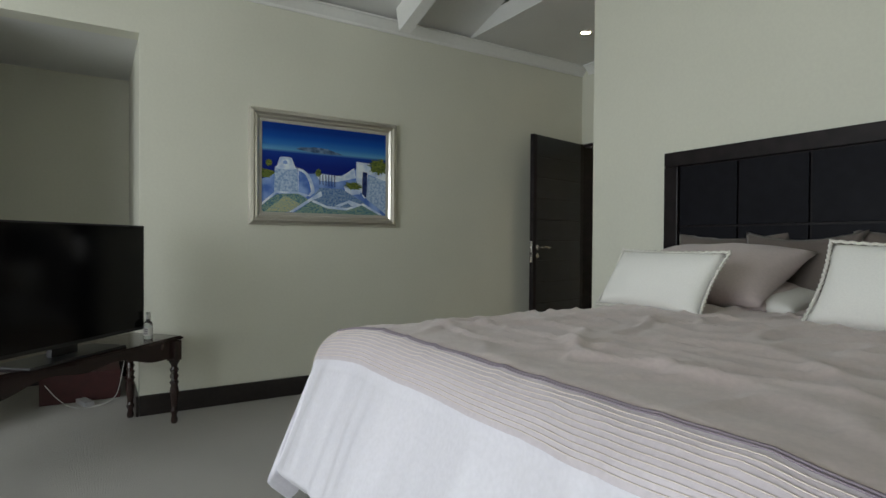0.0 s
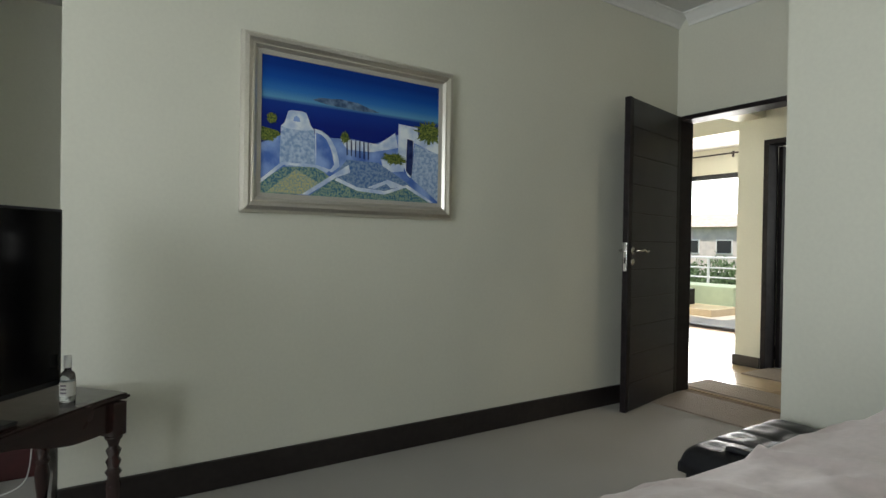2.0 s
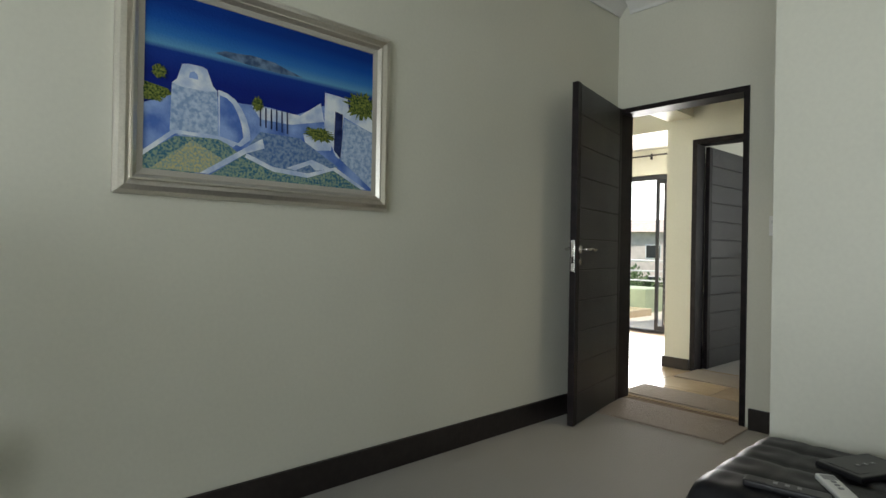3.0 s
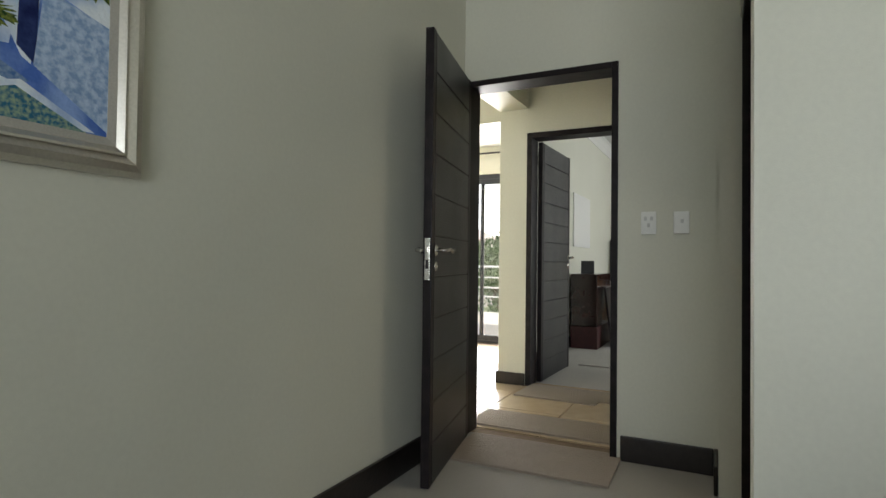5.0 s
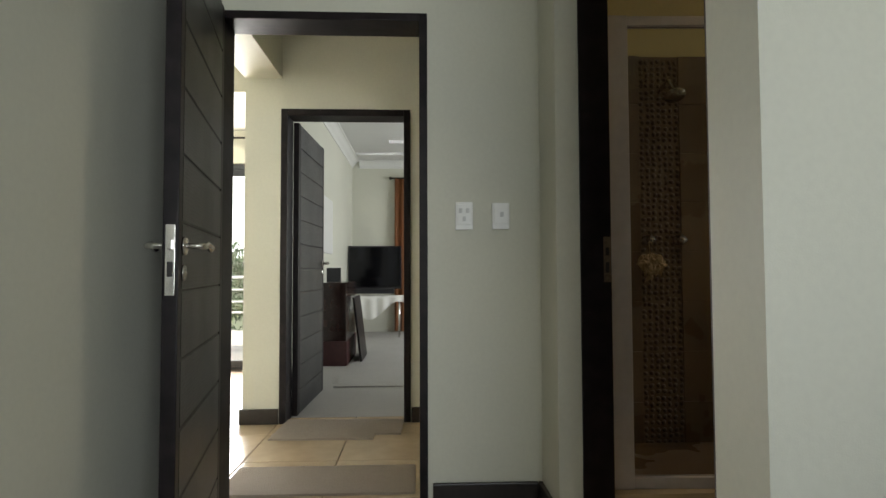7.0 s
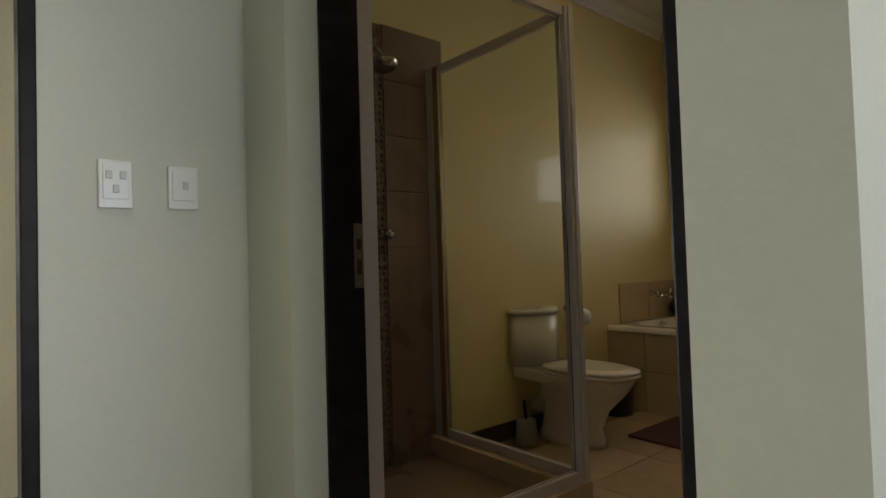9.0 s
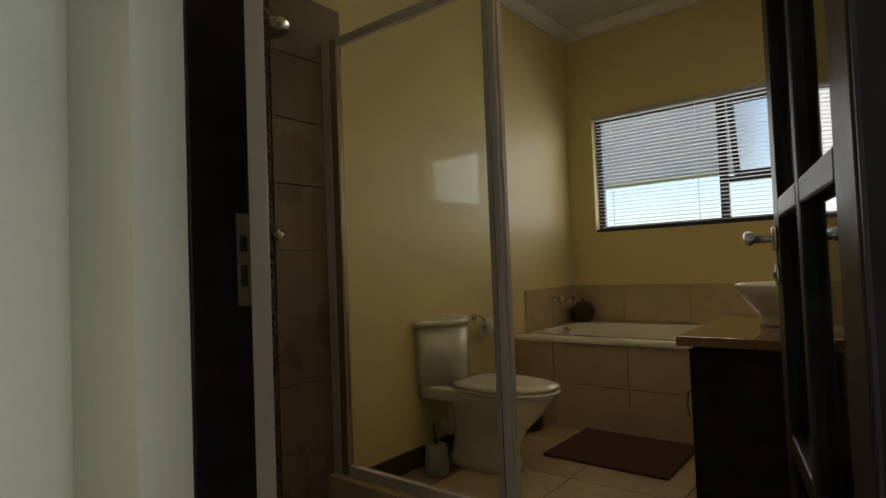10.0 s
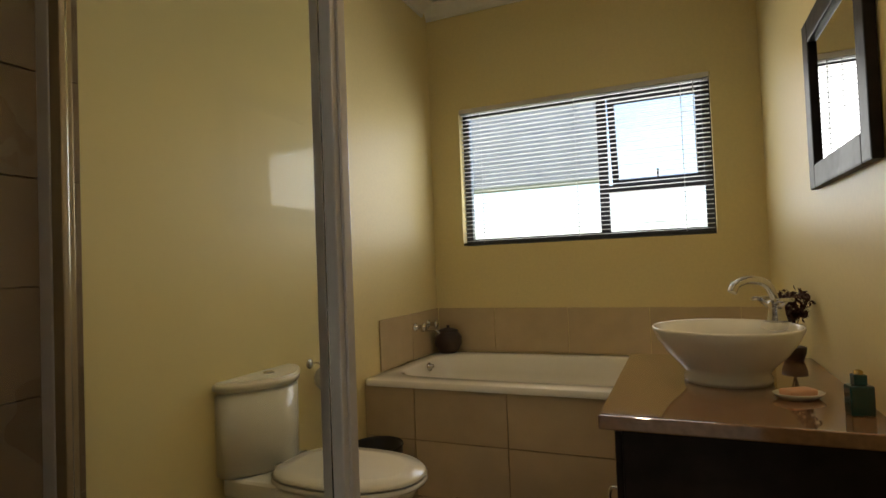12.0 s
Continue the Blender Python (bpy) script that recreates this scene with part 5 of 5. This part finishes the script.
TEAL = material("dark_teal_glass", (0.008, 0.055, 0.06), 0.12, coat=0.4)
GOLD = material("gold_metal", (0.55, 0.40, 0.16), 0.25, metal=1.0)
perf = stand("perfume_bottle", pose(-1.183, -3.315, ZC, 0, 0, 10), "square dark teal bottle with a gold top", "bottle")
part("bottle", block(-0.026, 0.026, -0.019, 0.019, 0, 0.072, 0.005, 3), TEAL, perf)
part("neck", block(-0.014, 0.014, -0.012, 0.012, 0.0722, 0.098, 0.003), TEAL, perf)
part("top", lathe([(0.010, 0.098), (0.010, 0.105), (0.005, 0.108), (0, 0.108)], 16), GOLD, perf)
BERRY = material("dark_red_dried_leaf", (0.055, 0.018, 0.018), 0.6, grain=0.3, scale=60)
plant = stand("dried_plant", pose(-1.165, -4.06, ZC), "dried dark red flowers in a small clay pot", "plant")
part("pot", lathe([(0, 0), (0.03, 0), (0.04, 0.03), (0.042, 0.05), (0.036, 0.052), (0, 0.05)], 24), CLAY, plant)
rng = random.Random(11)
part("stems", joined(*[tube([(0, 0, 0.05), (rng.uniform(-0.02, 0.02), rng.uniform(-0.03, 0.03), 0.12), (rng.uniform(-0.05, 0.05), rng.uniform(-0.07, 0.07), 0.21)], 0.0015, 5) for _ in range(14)]), BARK, plant)
part("flower_head", moved(leaf_crown(rng, 0.066, 34, 16, 0.012), pose(0, 0, 0.19)), BERRY, plant, "dark red dried flowers")

MIRROR = material("mirror_silver", (0.86, 0.87, 0.86), 0.02, metal=1.0)
mir = stand("mirror", pose(0, 0, 0), "square mirror in a dark wooden frame", "mirror")
my0, my1, mz0, mz1 = -3.865, -3.213, 1.325, 1.868
for r in ((my0, my0 + 0.075, mz0, mz1), (my1 - 0.075, my1, mz0, mz1)):
    part("frame", block(-1.234, -1.208, *r, 0.005), DARKWOOD, mir)
for r in ((mz0, mz0 + 0.075), (mz1 - 0.075, mz1)):
    part("frame", block(-1.234, -1.208, my0 + 0.075, my1 - 0.075, *r, 0.005), DARKWOOD, mir)
part("glass", block(-1.226, -1.222, my0 + 0.074, my1 - 0.074, mz0 + 0.074, mz1 - 0.074, 0), MIRROR, mir, "silvered mirror glass")

# toilet
toilet = stand("toilet", pose(0.715, -3.352, 0.007), "white close-coupled ceramic toilet with the lid down", "toilet")


def cistern(front, w_back, w_front, z0, z1, bow=0.03):
    bm = bmesh.new()
    n = 30
    ring = [(-0.004, -w_back / 2), ] + [(-front - bow * math.cos(math.pi * (k / n - 0.5)) + 0.0, -w_front / 2 + w_front * k / n) for k in range(n + 1)] + [(-0.004, w_back / 2)]
    f = bm.faces.new([bm.verts.new((x, y, z0)) for x, y in ring])
    r = bmesh.ops.extrude_face_region(bm, geom=[f])
    bmesh.ops.translate(bm, verts=[v for v in r["geom"] if isinstance(v, bmesh.types.BMVert)], vec=(0, 0, z1 - z0))
    bmesh.ops.recalc_face_normals(bm, faces=bm.faces[:])
    bmesh.ops.bevel(bm, geom=[e for e in bm.edges if e.verts[0].co.z == e.verts[1].co.z], offset=0.008, segments=3, affect="EDGES")
    for f in bm.faces:
        f.smooth = abs(f.normal.z) < 0.3
    return bm


part("cistern", cistern(0.055, 0.38, 0.38, 0.405, 0.70, 0.115), CERAMIC, toilet)
part("cistern_lid", cistern(0.060, 0.40, 0.40, 0.702, 0.738, 0.120), CERAMIC, toilet)
part("flush_button", lathe([(0, 0.738), (0.022, 0.738), (0.022, 0.742), (0.018, 0.745), (0, 0.745)], 24, (-0.08, 0, 0)), CHROME, toilet, "chrome flush button")


def oval(levels, n=40):
    """A lofted body from (centre x, half length, half width, z) rings, squarer at the back."""
    bm = bmesh.new()
    rings = []
    for cx, hl, hw, z in levels:
        r = []
        for k in range(n):
            a = 2 * math.pi * k / n
            c, s = math.cos(a), math.sin(a)
            p = 3.2 if c > 0 else 2.1
            r.append(bm.verts.new((cx + hl * math.copysign(abs(c) ** (2 / p), c), hw * math.copysign(abs(s) ** (2 / p), s), z)))
        rings.append(r)
    for a, b in zip(rings, rings[1:]):
        for k in range(n):
            bm.faces.new((a[k], a[(k + 1) % n], b[(k + 1) % n], b[k])).smooth = True
    bm.faces.new(rings[0][::-1]), bm.faces.new(rings[-1])
    bmesh.ops.recalc_face_normals(bm, faces=bm.faces[:])
    return bm


part("bowl", oval([(-0.30, 0.20, 0.105, 0), (-0.30, 0.20, 0.105, 0.04), (-0.30, 0.185, 0.09, 0.10), (-0.33, 0.20, 0.10, 0.20), (-0.38, 0.25, 0.15, 0.30), (-0.405, 0.265, 0.18, 0.36), (-0.41, 0.27, 0.187, 0.385), (-0.41, 0.26, 0.18, 0.392)]), CERAMIC, toilet)
part("shelf", block(-0.32, -0.004, -0.17, 0.17, 0.335, 0.403, 0.02, 3), CERAMIC, toilet)
part("trap", tube(curve([(-0.12, 0.0, 0.30), (-0.10, 0, 0.18), (-0.03, 0, 0.16)], 5), 0.05, 16), CERAMIC, toilet)
part("seat", oval([(-0.435, 0.270, 0.188, 0.395), (-0.435, 0.275, 0.192, 0.402), (-0.435, 0.270, 0.188, 0.412)]), CERAMIC, toilet)
part("lid", oval([(-0.435, 0.267, 0.185, 0.415), (-0.435, 0.273, 0.19, 0.421), (-0.435, 0.263, 0.18, 0.432), (-0.435, 0.205, 0.13, 0.438)]), CERAMIC, toilet)
for y in (-0.07, 0.07):
    part("hinge", tube([(-0.172, y - 0.015, 0.43), (-0.172, y + 0.015, 0.43)], 0.008, 10), CHROME, toilet)

roll = stand("toilet_roll_holder", pose(0.713, -3.76, 0.665), "white toilet roll on a chrome wall holder", "toilet roll")
part("holder", joined(tube(curve([(0, 0.06, 0.05), (-0.05, 0.06, 0.055), (-0.07, 0.05, 0.03), (-0.065, 0, 0.0), (-0.065, -0.06, 0.0)], 5), 0.005, 8), moved(lathe([(0, 0), (0.022, 0), (0.022, 0.006), (0, 0.008)], 18), pose(0, 0.06, 0.05, 0, -90))), CHROME, roll)
part("roll", moved(lathe([(0.02, -0.05), (0.052, -0.05), (0.052, 0.05), (0.02, 0.05), (0.02, -0.05)], 28), pose(-0.065, -0.005, -0.015, 90)), WHITE_COTTON, roll, "white paper roll")
bin_ = stand("waste_bin", pose(0.565, -4.01, 0.007), "black round waste bin beside the bath", "bin")
part("bin", lathe([(0, 0), (0.10, 0), (0.12, 0.27), (0.124, 0.275), (0.122, 0.28), (0.116, 0.27), (0.097, 0.01), (0, 0.01)], 32), BLACK_PLASTIC, bin_)
brush = stand("toilet_brush", pose(0.56, -3.12, 0.007), "grey toilet brush holder on the floor", "toilet brush")
part("holder", lathe([(0, 0), (0.055, 0), (0.06, 0.01), (0.055, 0.13), (0.05, 0.14), (0, 0.14)], 24), GREY_PLASTIC, brush)
part("stick", tube([(0, 0, 0.14), (0.01, 0, 0.24)], 0.008, 8), BLACK_PLASTIC, brush)

# shower cubicle
SX, SY = -0.186, -2.602
shw = stand("shower_enclosure", pose(0, 0, 0), "glass shower enclosure with a pale aluminium frame", "shower")
part("kerb", blocks((SX - 0.03, SX + 0.06, SY - 0.035, -1.598, 0.004, 0.15), (SX + 0.06, 0.70, SY - 0.035, SY + 0.055, 0.004, 0.15)), WALL_TILE, shw, "tiled kerb")
part("tray", blocks((SX + 0.06, 0.70, SY + 0.055, -1.598, 0.004, 0.06)), SHOWER_TILE, shw)
part("post", block(SX - 0.026, SX + 0.026, SY - 0.026, SY + 0.026, 0.151, 2.03, 0.004), ALU, shw)
part("post_bead", block(SX - 0.034, SX - 0.027, SY - 0.012, SY + 0.012, 0.151, 2.03, 0.002), ALU, shw)
ASKEW = Matrix.Translation((SX, SY, 0)) @ pose(0, 0, 0, 0, 0, -2.4) @ Matrix.Translation((-SX, -SY, 0))
part("wall_channel", moved(block(SX - 0.024, SX + 0.024, -1.698, -1.598, 0.151, 2.03, 0.004), ASKEW), ALU, shw)
part("wall_profile", block(0.602, 0.644, SY - 0.018, SY + 0.018, 0.151, 2.03, 0.004), material("tan_anodised_profile", (0.36, 0.27, 0.17), 0.4, metal=0.6, grain=0.05), shw)
part("wall_channel", block(0.645, 0.699, SY - 0.02, SY + 0.02, 0.151, 2.03, 0.004), ALU, shw)
for z0, z1 in ((1.99, 2.03), (0.151, 0.195)):
    part("rail", moved(block(SX - 0.018, SX + 0.018, SY + 0.027, -1.699, z0, z1, 0.004), ASKEW), ALU, shw)
    part("rail", block(SX + 0.027, 0.601, SY - 0.015, SY + 0.015, z0, z1, 0.004), ALU, shw)
for r, m in (((SX - 0.003, SX + 0.003, SY + 0.028, -1.70), ASKEW), ((SX + 0.028, 0.601, SY - 0.003, SY + 0.003), Matrix())):
    p = part("glass_panel", moved(block(*r, 0.196, 1.989, 0), m), SHOWER_GLASS, shw, "clear glass panel")
    p.visible_shadow = False

tiling = stand("shower_tiling", pose(0, 0, 0), "brown shower wall tiles with a pebble mosaic strip", "wall tiles", kind="structure")
part("grout", blocks((0.701, 0.713, -2.70, -1.598, 0.01, 2.205)), GROUT, tiling)
part("grout", blocks((-0.17, 0.699, -1.608, -1.596, 0.01, 2.205)), GROUT, tiling)
for k in range(8):
    z0, z1 = 0.01 + 0.275 * k, 0.01 + 0.275 * (k + 1) - 0.003
    for y1, y0 in ((-1.612, -2.09), (-2.315, -2.695)):
        part("tile", block(0.691, 0.701, y0 + 0.0015, y1 - 0.0015, z0, z1, 0.0015, 1), SHOWER_TILE, tiling)
    for x0, x1 in ((-0.165, 0.26), (0.26, 0.688)):
        part("tile", block(x0 + 0.0015, x1 - 0.0015, -1.618, -1.608, z0, z1, 0.0015, 1), SHOWER_TILE, tiling)
PEBBLE = material("dark_pebble_mosaic", (0.135, 0.098, 0.07), 0.4, grain=0.3, scale=20)
bm = bmesh.new()
rng = random.Random(4)
for i in range(7):
    for j in range(64):
        cy, cz = -2.305 + 0.033 * i + rng.uniform(-0.005, 0.005), 0.03 + 0.034 * j + rng.uniform(-0.005, 0.005)
        a = rng.uniform(0, 3.1)
        bmesh.ops.create_icosphere(bm, subdivisions=1, radius=1.0, matrix=pose(0.699, cy, cz, math.degrees(a)) @ Matrix.Diagonal((0.006, rng.uniform(0.013, 0.018), rng.uniform(0.011, 0.015), 1)))
for f in bm.faces:
    f.smooth = True
tagged(part("pebbles", bm, PEBBLE, tiling, "dark pebble mosaic"), kind="stuff")
smix = stand("shower_mixer", pose(0.69, -2.21, 1.17), "chrome shower taps on the mosaic strip", "tap")
for y in (-0.085, 0.085):
    tp_ = part("tap", moved(lathe([(0, 0), (0.028, 0), (0.028, 0.006), (0.014, 0.012), (0.014, 0.04), (0.022, 0.046), (0.022, 0.065), (0, 0.067)], 18), pose(0, y, 0, 0, -90)), CHROME, smix)
    part("handle", joined(tube([(-0.055, y - 0.03, 0), (-0.055, y + 0.03, 0)], 0.006, 8), tube([(-0.055, y, -0.03), (-0.055, y, 0.03)], 0.006, 8)), CHROME, tp_)
part("arm", tube(curve([(0, 0, 0.84), (-0.10, 0, 0.86), (-0.16, 0, 0.80)], 6), 0.009, 10), CHROME, smix)
part("rose", moved(lathe([(0, 0), (0.012, 0), (0.016, -0.02), (0.055, -0.045), (0.055, -0.052), (0, -0.052)], 28), pose(-0.16, 0, 0.80, 0, 25)), CHROME, smix)
LOOFAH = material("cream_mesh_sponge", (0.70, 0.55, 0.34), 0.9, grain=0.2, scale=60)
sponge = stand("bath_sponge", pose(0.60, -2.10, 1.035), "cream mesh bath sponge hanging from the tap", "sponge")
part("sponge", leaf_crown(random.Random(9), 0.06, 40, 22, 0.022), LOOFAH, sponge)
part("cord", tube([(0, 0, 0.05), (0.02, -0.003, 0.125)], 0.002, 6), LOOFAH, sponge)

# glazed bathroom door, folded back along the vanity wall
DARK_PANE = glass("smoked_glass", (0.16, 0.15, 0.15), 0.05)
bdoor = stand("door_3", pose(-1.215, -1.605, 0, 0, 0, -78.0), "dark wooden glazed bathroom door standing open", "door", kind="structure")
DW, DT = 0.79, 0.04
for x0, x1 in ((0, 0.10), (DW - 0.10, DW), (DW / 2 - 0.02, DW / 2 + 0.02)):
    part("stile", block(x0, x1, -DT / 2, DT / 2, 0.01, 2.05, 0.005), DARKWOOD, bdoor)
bars = [(0.01, 0.22), (0.62, 0.66), (1.09, 1.13), (1.56, 1.60), (1.95, 2.05)]
for z0, z1 in bars:
    for x0, x1 in ((0.10, DW / 2 - 0.02), (DW / 2 + 0.02, DW - 0.10)):
        part("rail", block(x0, x1, -DT / 2, DT / 2, z0, z1, 0.005), DARKWOOD, bdoor)
for (_, z0), (z1, _) in zip(bars, bars[1:]):
    for x0, x1 in ((0.10, DW / 2 - 0.02), (DW / 2 + 0.02, DW - 0.10)):
        part("pane", block(x0 + 0.001, x1 - 0.001, -0.003, 0.003, z0 + 0.001, z1 - 0.001, 0), DARK_PANE, bdoor)
for s in (1, -1):
    lever(bdoor, CHROME, "handle", s, -1).matrix_basis = pose(DW - 0.055, s * DT / 2, 1.05)
part("lock_plate", block(DW, DW + 0.003, -0.012, 0.012, 0.92, 1.12, 0.001), CHROME, bdoor)

# ---- landing, balcony door and far room ----
slider = stand("window_3", pose(0, 0, 0), "black aluminium sliding balcony door standing partly open", "window", kind="structure")
for nm, r in (("jamb", (3.48, 3.56, 0.60, 0.65, 0, 2.12)), ("jamb", (3.48, 3.56, 2.80, 2.85, 0, 2.12)), ("head", (3.48, 3.56, 0.65, 2.80, 2.06, 2.12)), ("track", (3.48, 3.56, 0.65, 2.80, 0.0, 0.03))):
    part(nm, block(*r), DARK_ALU, slider)
for y0, y1, x in ((0.67, 1.45, 3.505), (0.66, 1.355, 3.54)):
    for r in ((y0, y0 + 0.045, 0.03, 2.06), (y1 - 0.045, y1, 0.03, 2.06), (y0 + 0.045, y1 - 0.045, 0.03, 0.09), (y0 + 0.045, y1 - 0.045, 2.0, 2.06)):
        part("sash", block(x - 0.015, x + 0.015, *r, 0.003), DARK_ALU, slider)
    p = part("pane", block(x - 0.003, x + 0.003, y0 + 0.046, y1 - 0.046, 0.091, 1.999, 0), GLASS, slider)
    p.visible_shadow = False


def curtain(name, m, width, height, folds, depth, mat, label):
    ob = stand(name, m, label, "curtain")
    bm = bmesh.new()
    n = folds * 8
    rows = []
    for j in range(9):
        z = height * j / 8
        amp = depth * (1.0 - 0.35 * j / 8)
        rows.append([bm.verts.new((amp * math.sin(2 * math.pi * folds * k / n + 0.3 * math.sin(j)) + 0.006 * noise.noise(Vector((k, j, 2))), width * k / n, z)) for k in range(n + 1)])
    for a, b in zip(rows, rows[1:]):
        for k in range(n):
            bm.faces.new((a[k], a[k + 1], b[k + 1], b[k])).smooth = True
    r = bmesh.ops.solidify(bm, geom=bm.faces[:], thickness=0.004)
    part("cloth", bm, mat, ob)
    return ob


GREY_CURTAIN = material("dark_grey_curtain", (0.06, 0.055, 0.06), 0.8, grain=0.1, scale=100)
ORANGE = material("rust_curtain", (0.36, 0.15, 0.06), 0.7, grain=0.1, scale=60)
curtain("curtain", pose(3.36, 2.12, 0.02), 0.42, 2.32, 6, 0.035, GREY_CURTAIN, "dark grey curtain drawn back beside the balcony door")
rod = stand("curtain_rod", pose(0, 0, 0), "thin black curtain rod over the balcony door", "curtain rod")
part("rod", tube([(3.36, 0.9, 2.365), (3.36, 3.0, 2.365)], 0.011, 10), SKIRTING, rod)
for y in (1.5, 2.7):
    part("bracket", joined(tube([(3.36, y, 2.365), (3.45, y, 2.365)], 0.007, 8), block(3.44, 3.449, y - 0.015, y + 0.015, 2.325, 2.405, 0.002)), SKIRTING, rod)

WHITE_METAL = material("white_painted_rail", (0.75, 0.76, 0.74), 0.4, grain=0.03)
rail = stand("balcony_railing", pose(7.2, 0, -0.02), "white metal balcony railing", "railing")
for k in range(7):
    part("post", block(-0.02, 0.02, -0.3 + 1.1 * k - 0.02, -0.3 + 1.1 * k + 0.02, 0, 0.95, 0.003), WHITE_METAL, rail)
for z in (0.34, 0.52, 0.72, 0.93):
    part("bar", tube([(0, -0.35, z), (0, 6.4, z)], 0.016 if z < 0.9 else 0.024, 8), WHITE_METAL, rail)
GREEN_WALL = material("pale_green_render", (0.42, 0.50, 0.34), 0.8, grain=0.06, scale=5, stains=0.08)
thing("planter_wall", block(5.75, 6.55, 2.75, 4.4, -0.02, 0.42, 0.02), GREEN_WALL, "pale green rendered planter on the balcony", "planter")
thing("stone_step", block(4.75, 5.6, 2.55, 4.4, -0.02, 0.10, 0.015), WALL_TILE, "low tiled step on the balcony floor", "step")
thing("storage_crate", block(4.95, 5.4, 3.25, 3.8, 0.10, 0.38, 0.01), DARKWOOD, "dark wooden crate on the balcony step", "crate")

cab = stand("wooden_chest", pose(3.79, 0.12, 0), "tall reddish-brown wooden chest by the far wall", "chest")
part("body", block(-0.14, 0.75, -0.205, 0.105, 0.261, 0.885, 0.008), MAHOGANY, cab)
part("plinth", block(-0.15, 0.76, -0.215, 0.105, 0.0, 0.26, 0.008), RED_WOOD, cab, "reddish lower drawer")
thing("leaning_panel", moved(block(-0.3, 0.3, -0.012, 0.012, 0, 0.72, 0.004), pose(4.15, -0.225, 0.003, -7, 0, 0)), DARKWOOD, "dark flat panel leaning beside the chest", "panel")
thing("photo_frame", moved(block(-0.012, 0.012, -0.08, 0.08, 0, 0.16, 0.004), pose(4.0, 0.10, 0.885, 0, 8, 10)), BLACK_PLASTIC, "small black photo frame on the chest", "photo frame")
white_board = stand("wall_board", pose(4.27, 0.248, 1.55), "white wall board hanging in the far room", "board")
part("board", block(-0.45, 0.5, -0.018, 0, -0.33, 0.34, 0.004), WHITE_PLASTIC, white_board)
tv2 = stand("television", pose(6.34, -0.18, 0.66), "black flat-screen television on a covered stand", "television")
part("case", block(-0.03, 0.04, -0.41, 0.41, 0.07, 0.735, 0.006), BLACK_PLASTIC, tv2)
part("screen", block(-0.034, -0.0302, -0.39, 0.39, 0.10, 0.715, 0.001), SCREEN, tv2)
part("foot", block(-0.12, 0.12, -0.3, 0.3, 0, 0.072, 0.006), BLACK_PLASTIC, tv2)
stand2 = stand("television_stand", pose(6.34, -0.19, 0), "low metal television stand", "table")
part("top", block(-0.2, 0.2, -0.41, 0.41, 0.60, 0.62, 0.004), DARKWOOD, stand2)
for x in (-0.17, 0.17):
    for y in (-0.37, 0.37):
        part("leg", tube([(x, y, 0), (x, y, 0.60)], 0.012, 8), CHROME, stand2)
cloth = stand("tablecloth", pose(6.34, -0.19, 0.622), "white cloth draped over the television stand", "cloth")
bm = bmesh.new()
n = 40
rows = []
for j in range(10):
    row = []
    for k in range(n + 1):
        y = -0.44 + 0.88 * k / n
        d = 0.0 if j < 2 else 0.034 * (j - 1) * (0.8 + 0.5 * math.sin(y * 7 + 1.0))
        row.append(bm.verts.new(((0.2, -0.205)[min(j, 1)] - 0.012 * (1 if j > 1 else 0) * (1 + math.sin(y * 34)), y, 0.004 - d)))
    rows.append(row)
for a, b in zip(rows, rows[1:]):
    for k in range(n):
        bm.faces.new((a[k], a[k + 1], b[k + 1], b[k])).smooth = True
part("cloth", bm, WHITE_COTTON, cloth)
curtain("curtain", pose(6.90, -1.3, 0.02), 0.84, 2.52, 8, 0.04, ORANGE, "rust-coloured curtain in the far room")
rod2 = stand("curtain_rod", pose(0, 0, 0), "dark curtain rod in the far room", "curtain rod")
part("rod", tube([(6.90, -0.40, 2.55), (6.90, -3.2, 2.55)], 0.014, 10), MAHOGANY, rod2)
part("finial", lathe([(0, -0.03), (0.022, -0.015), (0.026, 0), (0.022, 0.015), (0, 0.03)], 16, (6.90, -0.39, 2.55)), MAHOGANY, rod2)

# downlights in the bathroom ceiling and the far room's unseen, added window
for x, y in ((-0.55, -2.55), (-0.45, -3.75)):
    dl = stand("downlight", pose(x, y, 2.858), "lit round halogen downlight in the bathroom ceiling", "downlight", "bathroom downlights")
    part("ring", lathe([(0.038, 0.0), (0.038, -0.003), (0.048, -0.008), (0.052, -0.003), (0.052, 0.0)], 28), CHROME, dl)
    part("bulb", lathe([(0, -0.001), (0.037, -0.001), (0.037, -0.0002), (0, -0.0002)], 24), BULB, dl, "glowing halogen bulb")
fw = stand("window_4", pose(0, 0, 0), "dark-framed window added out of view to light the far room", "window", kind="structure")
for nm, r in (("jamb", (3.4, 3.45, 0.8, 2.2)), ("jamb", (5.75, 5.8, 0.8, 2.2)), ("head", (3.45, 5.75, 2.15, 2.2)), ("sill", (3.45, 5.75, 0.8, 0.85))):
    part(nm, block(r[0], r[1], -3.70, -3.65, r[2], r[3]), DARK_ALU, fw)
p = part("pane", block(3.451, 5.749, -3.68, -3.674, 0.851, 2.149, 0), GLASS, fw)
p.visible_shadow = False
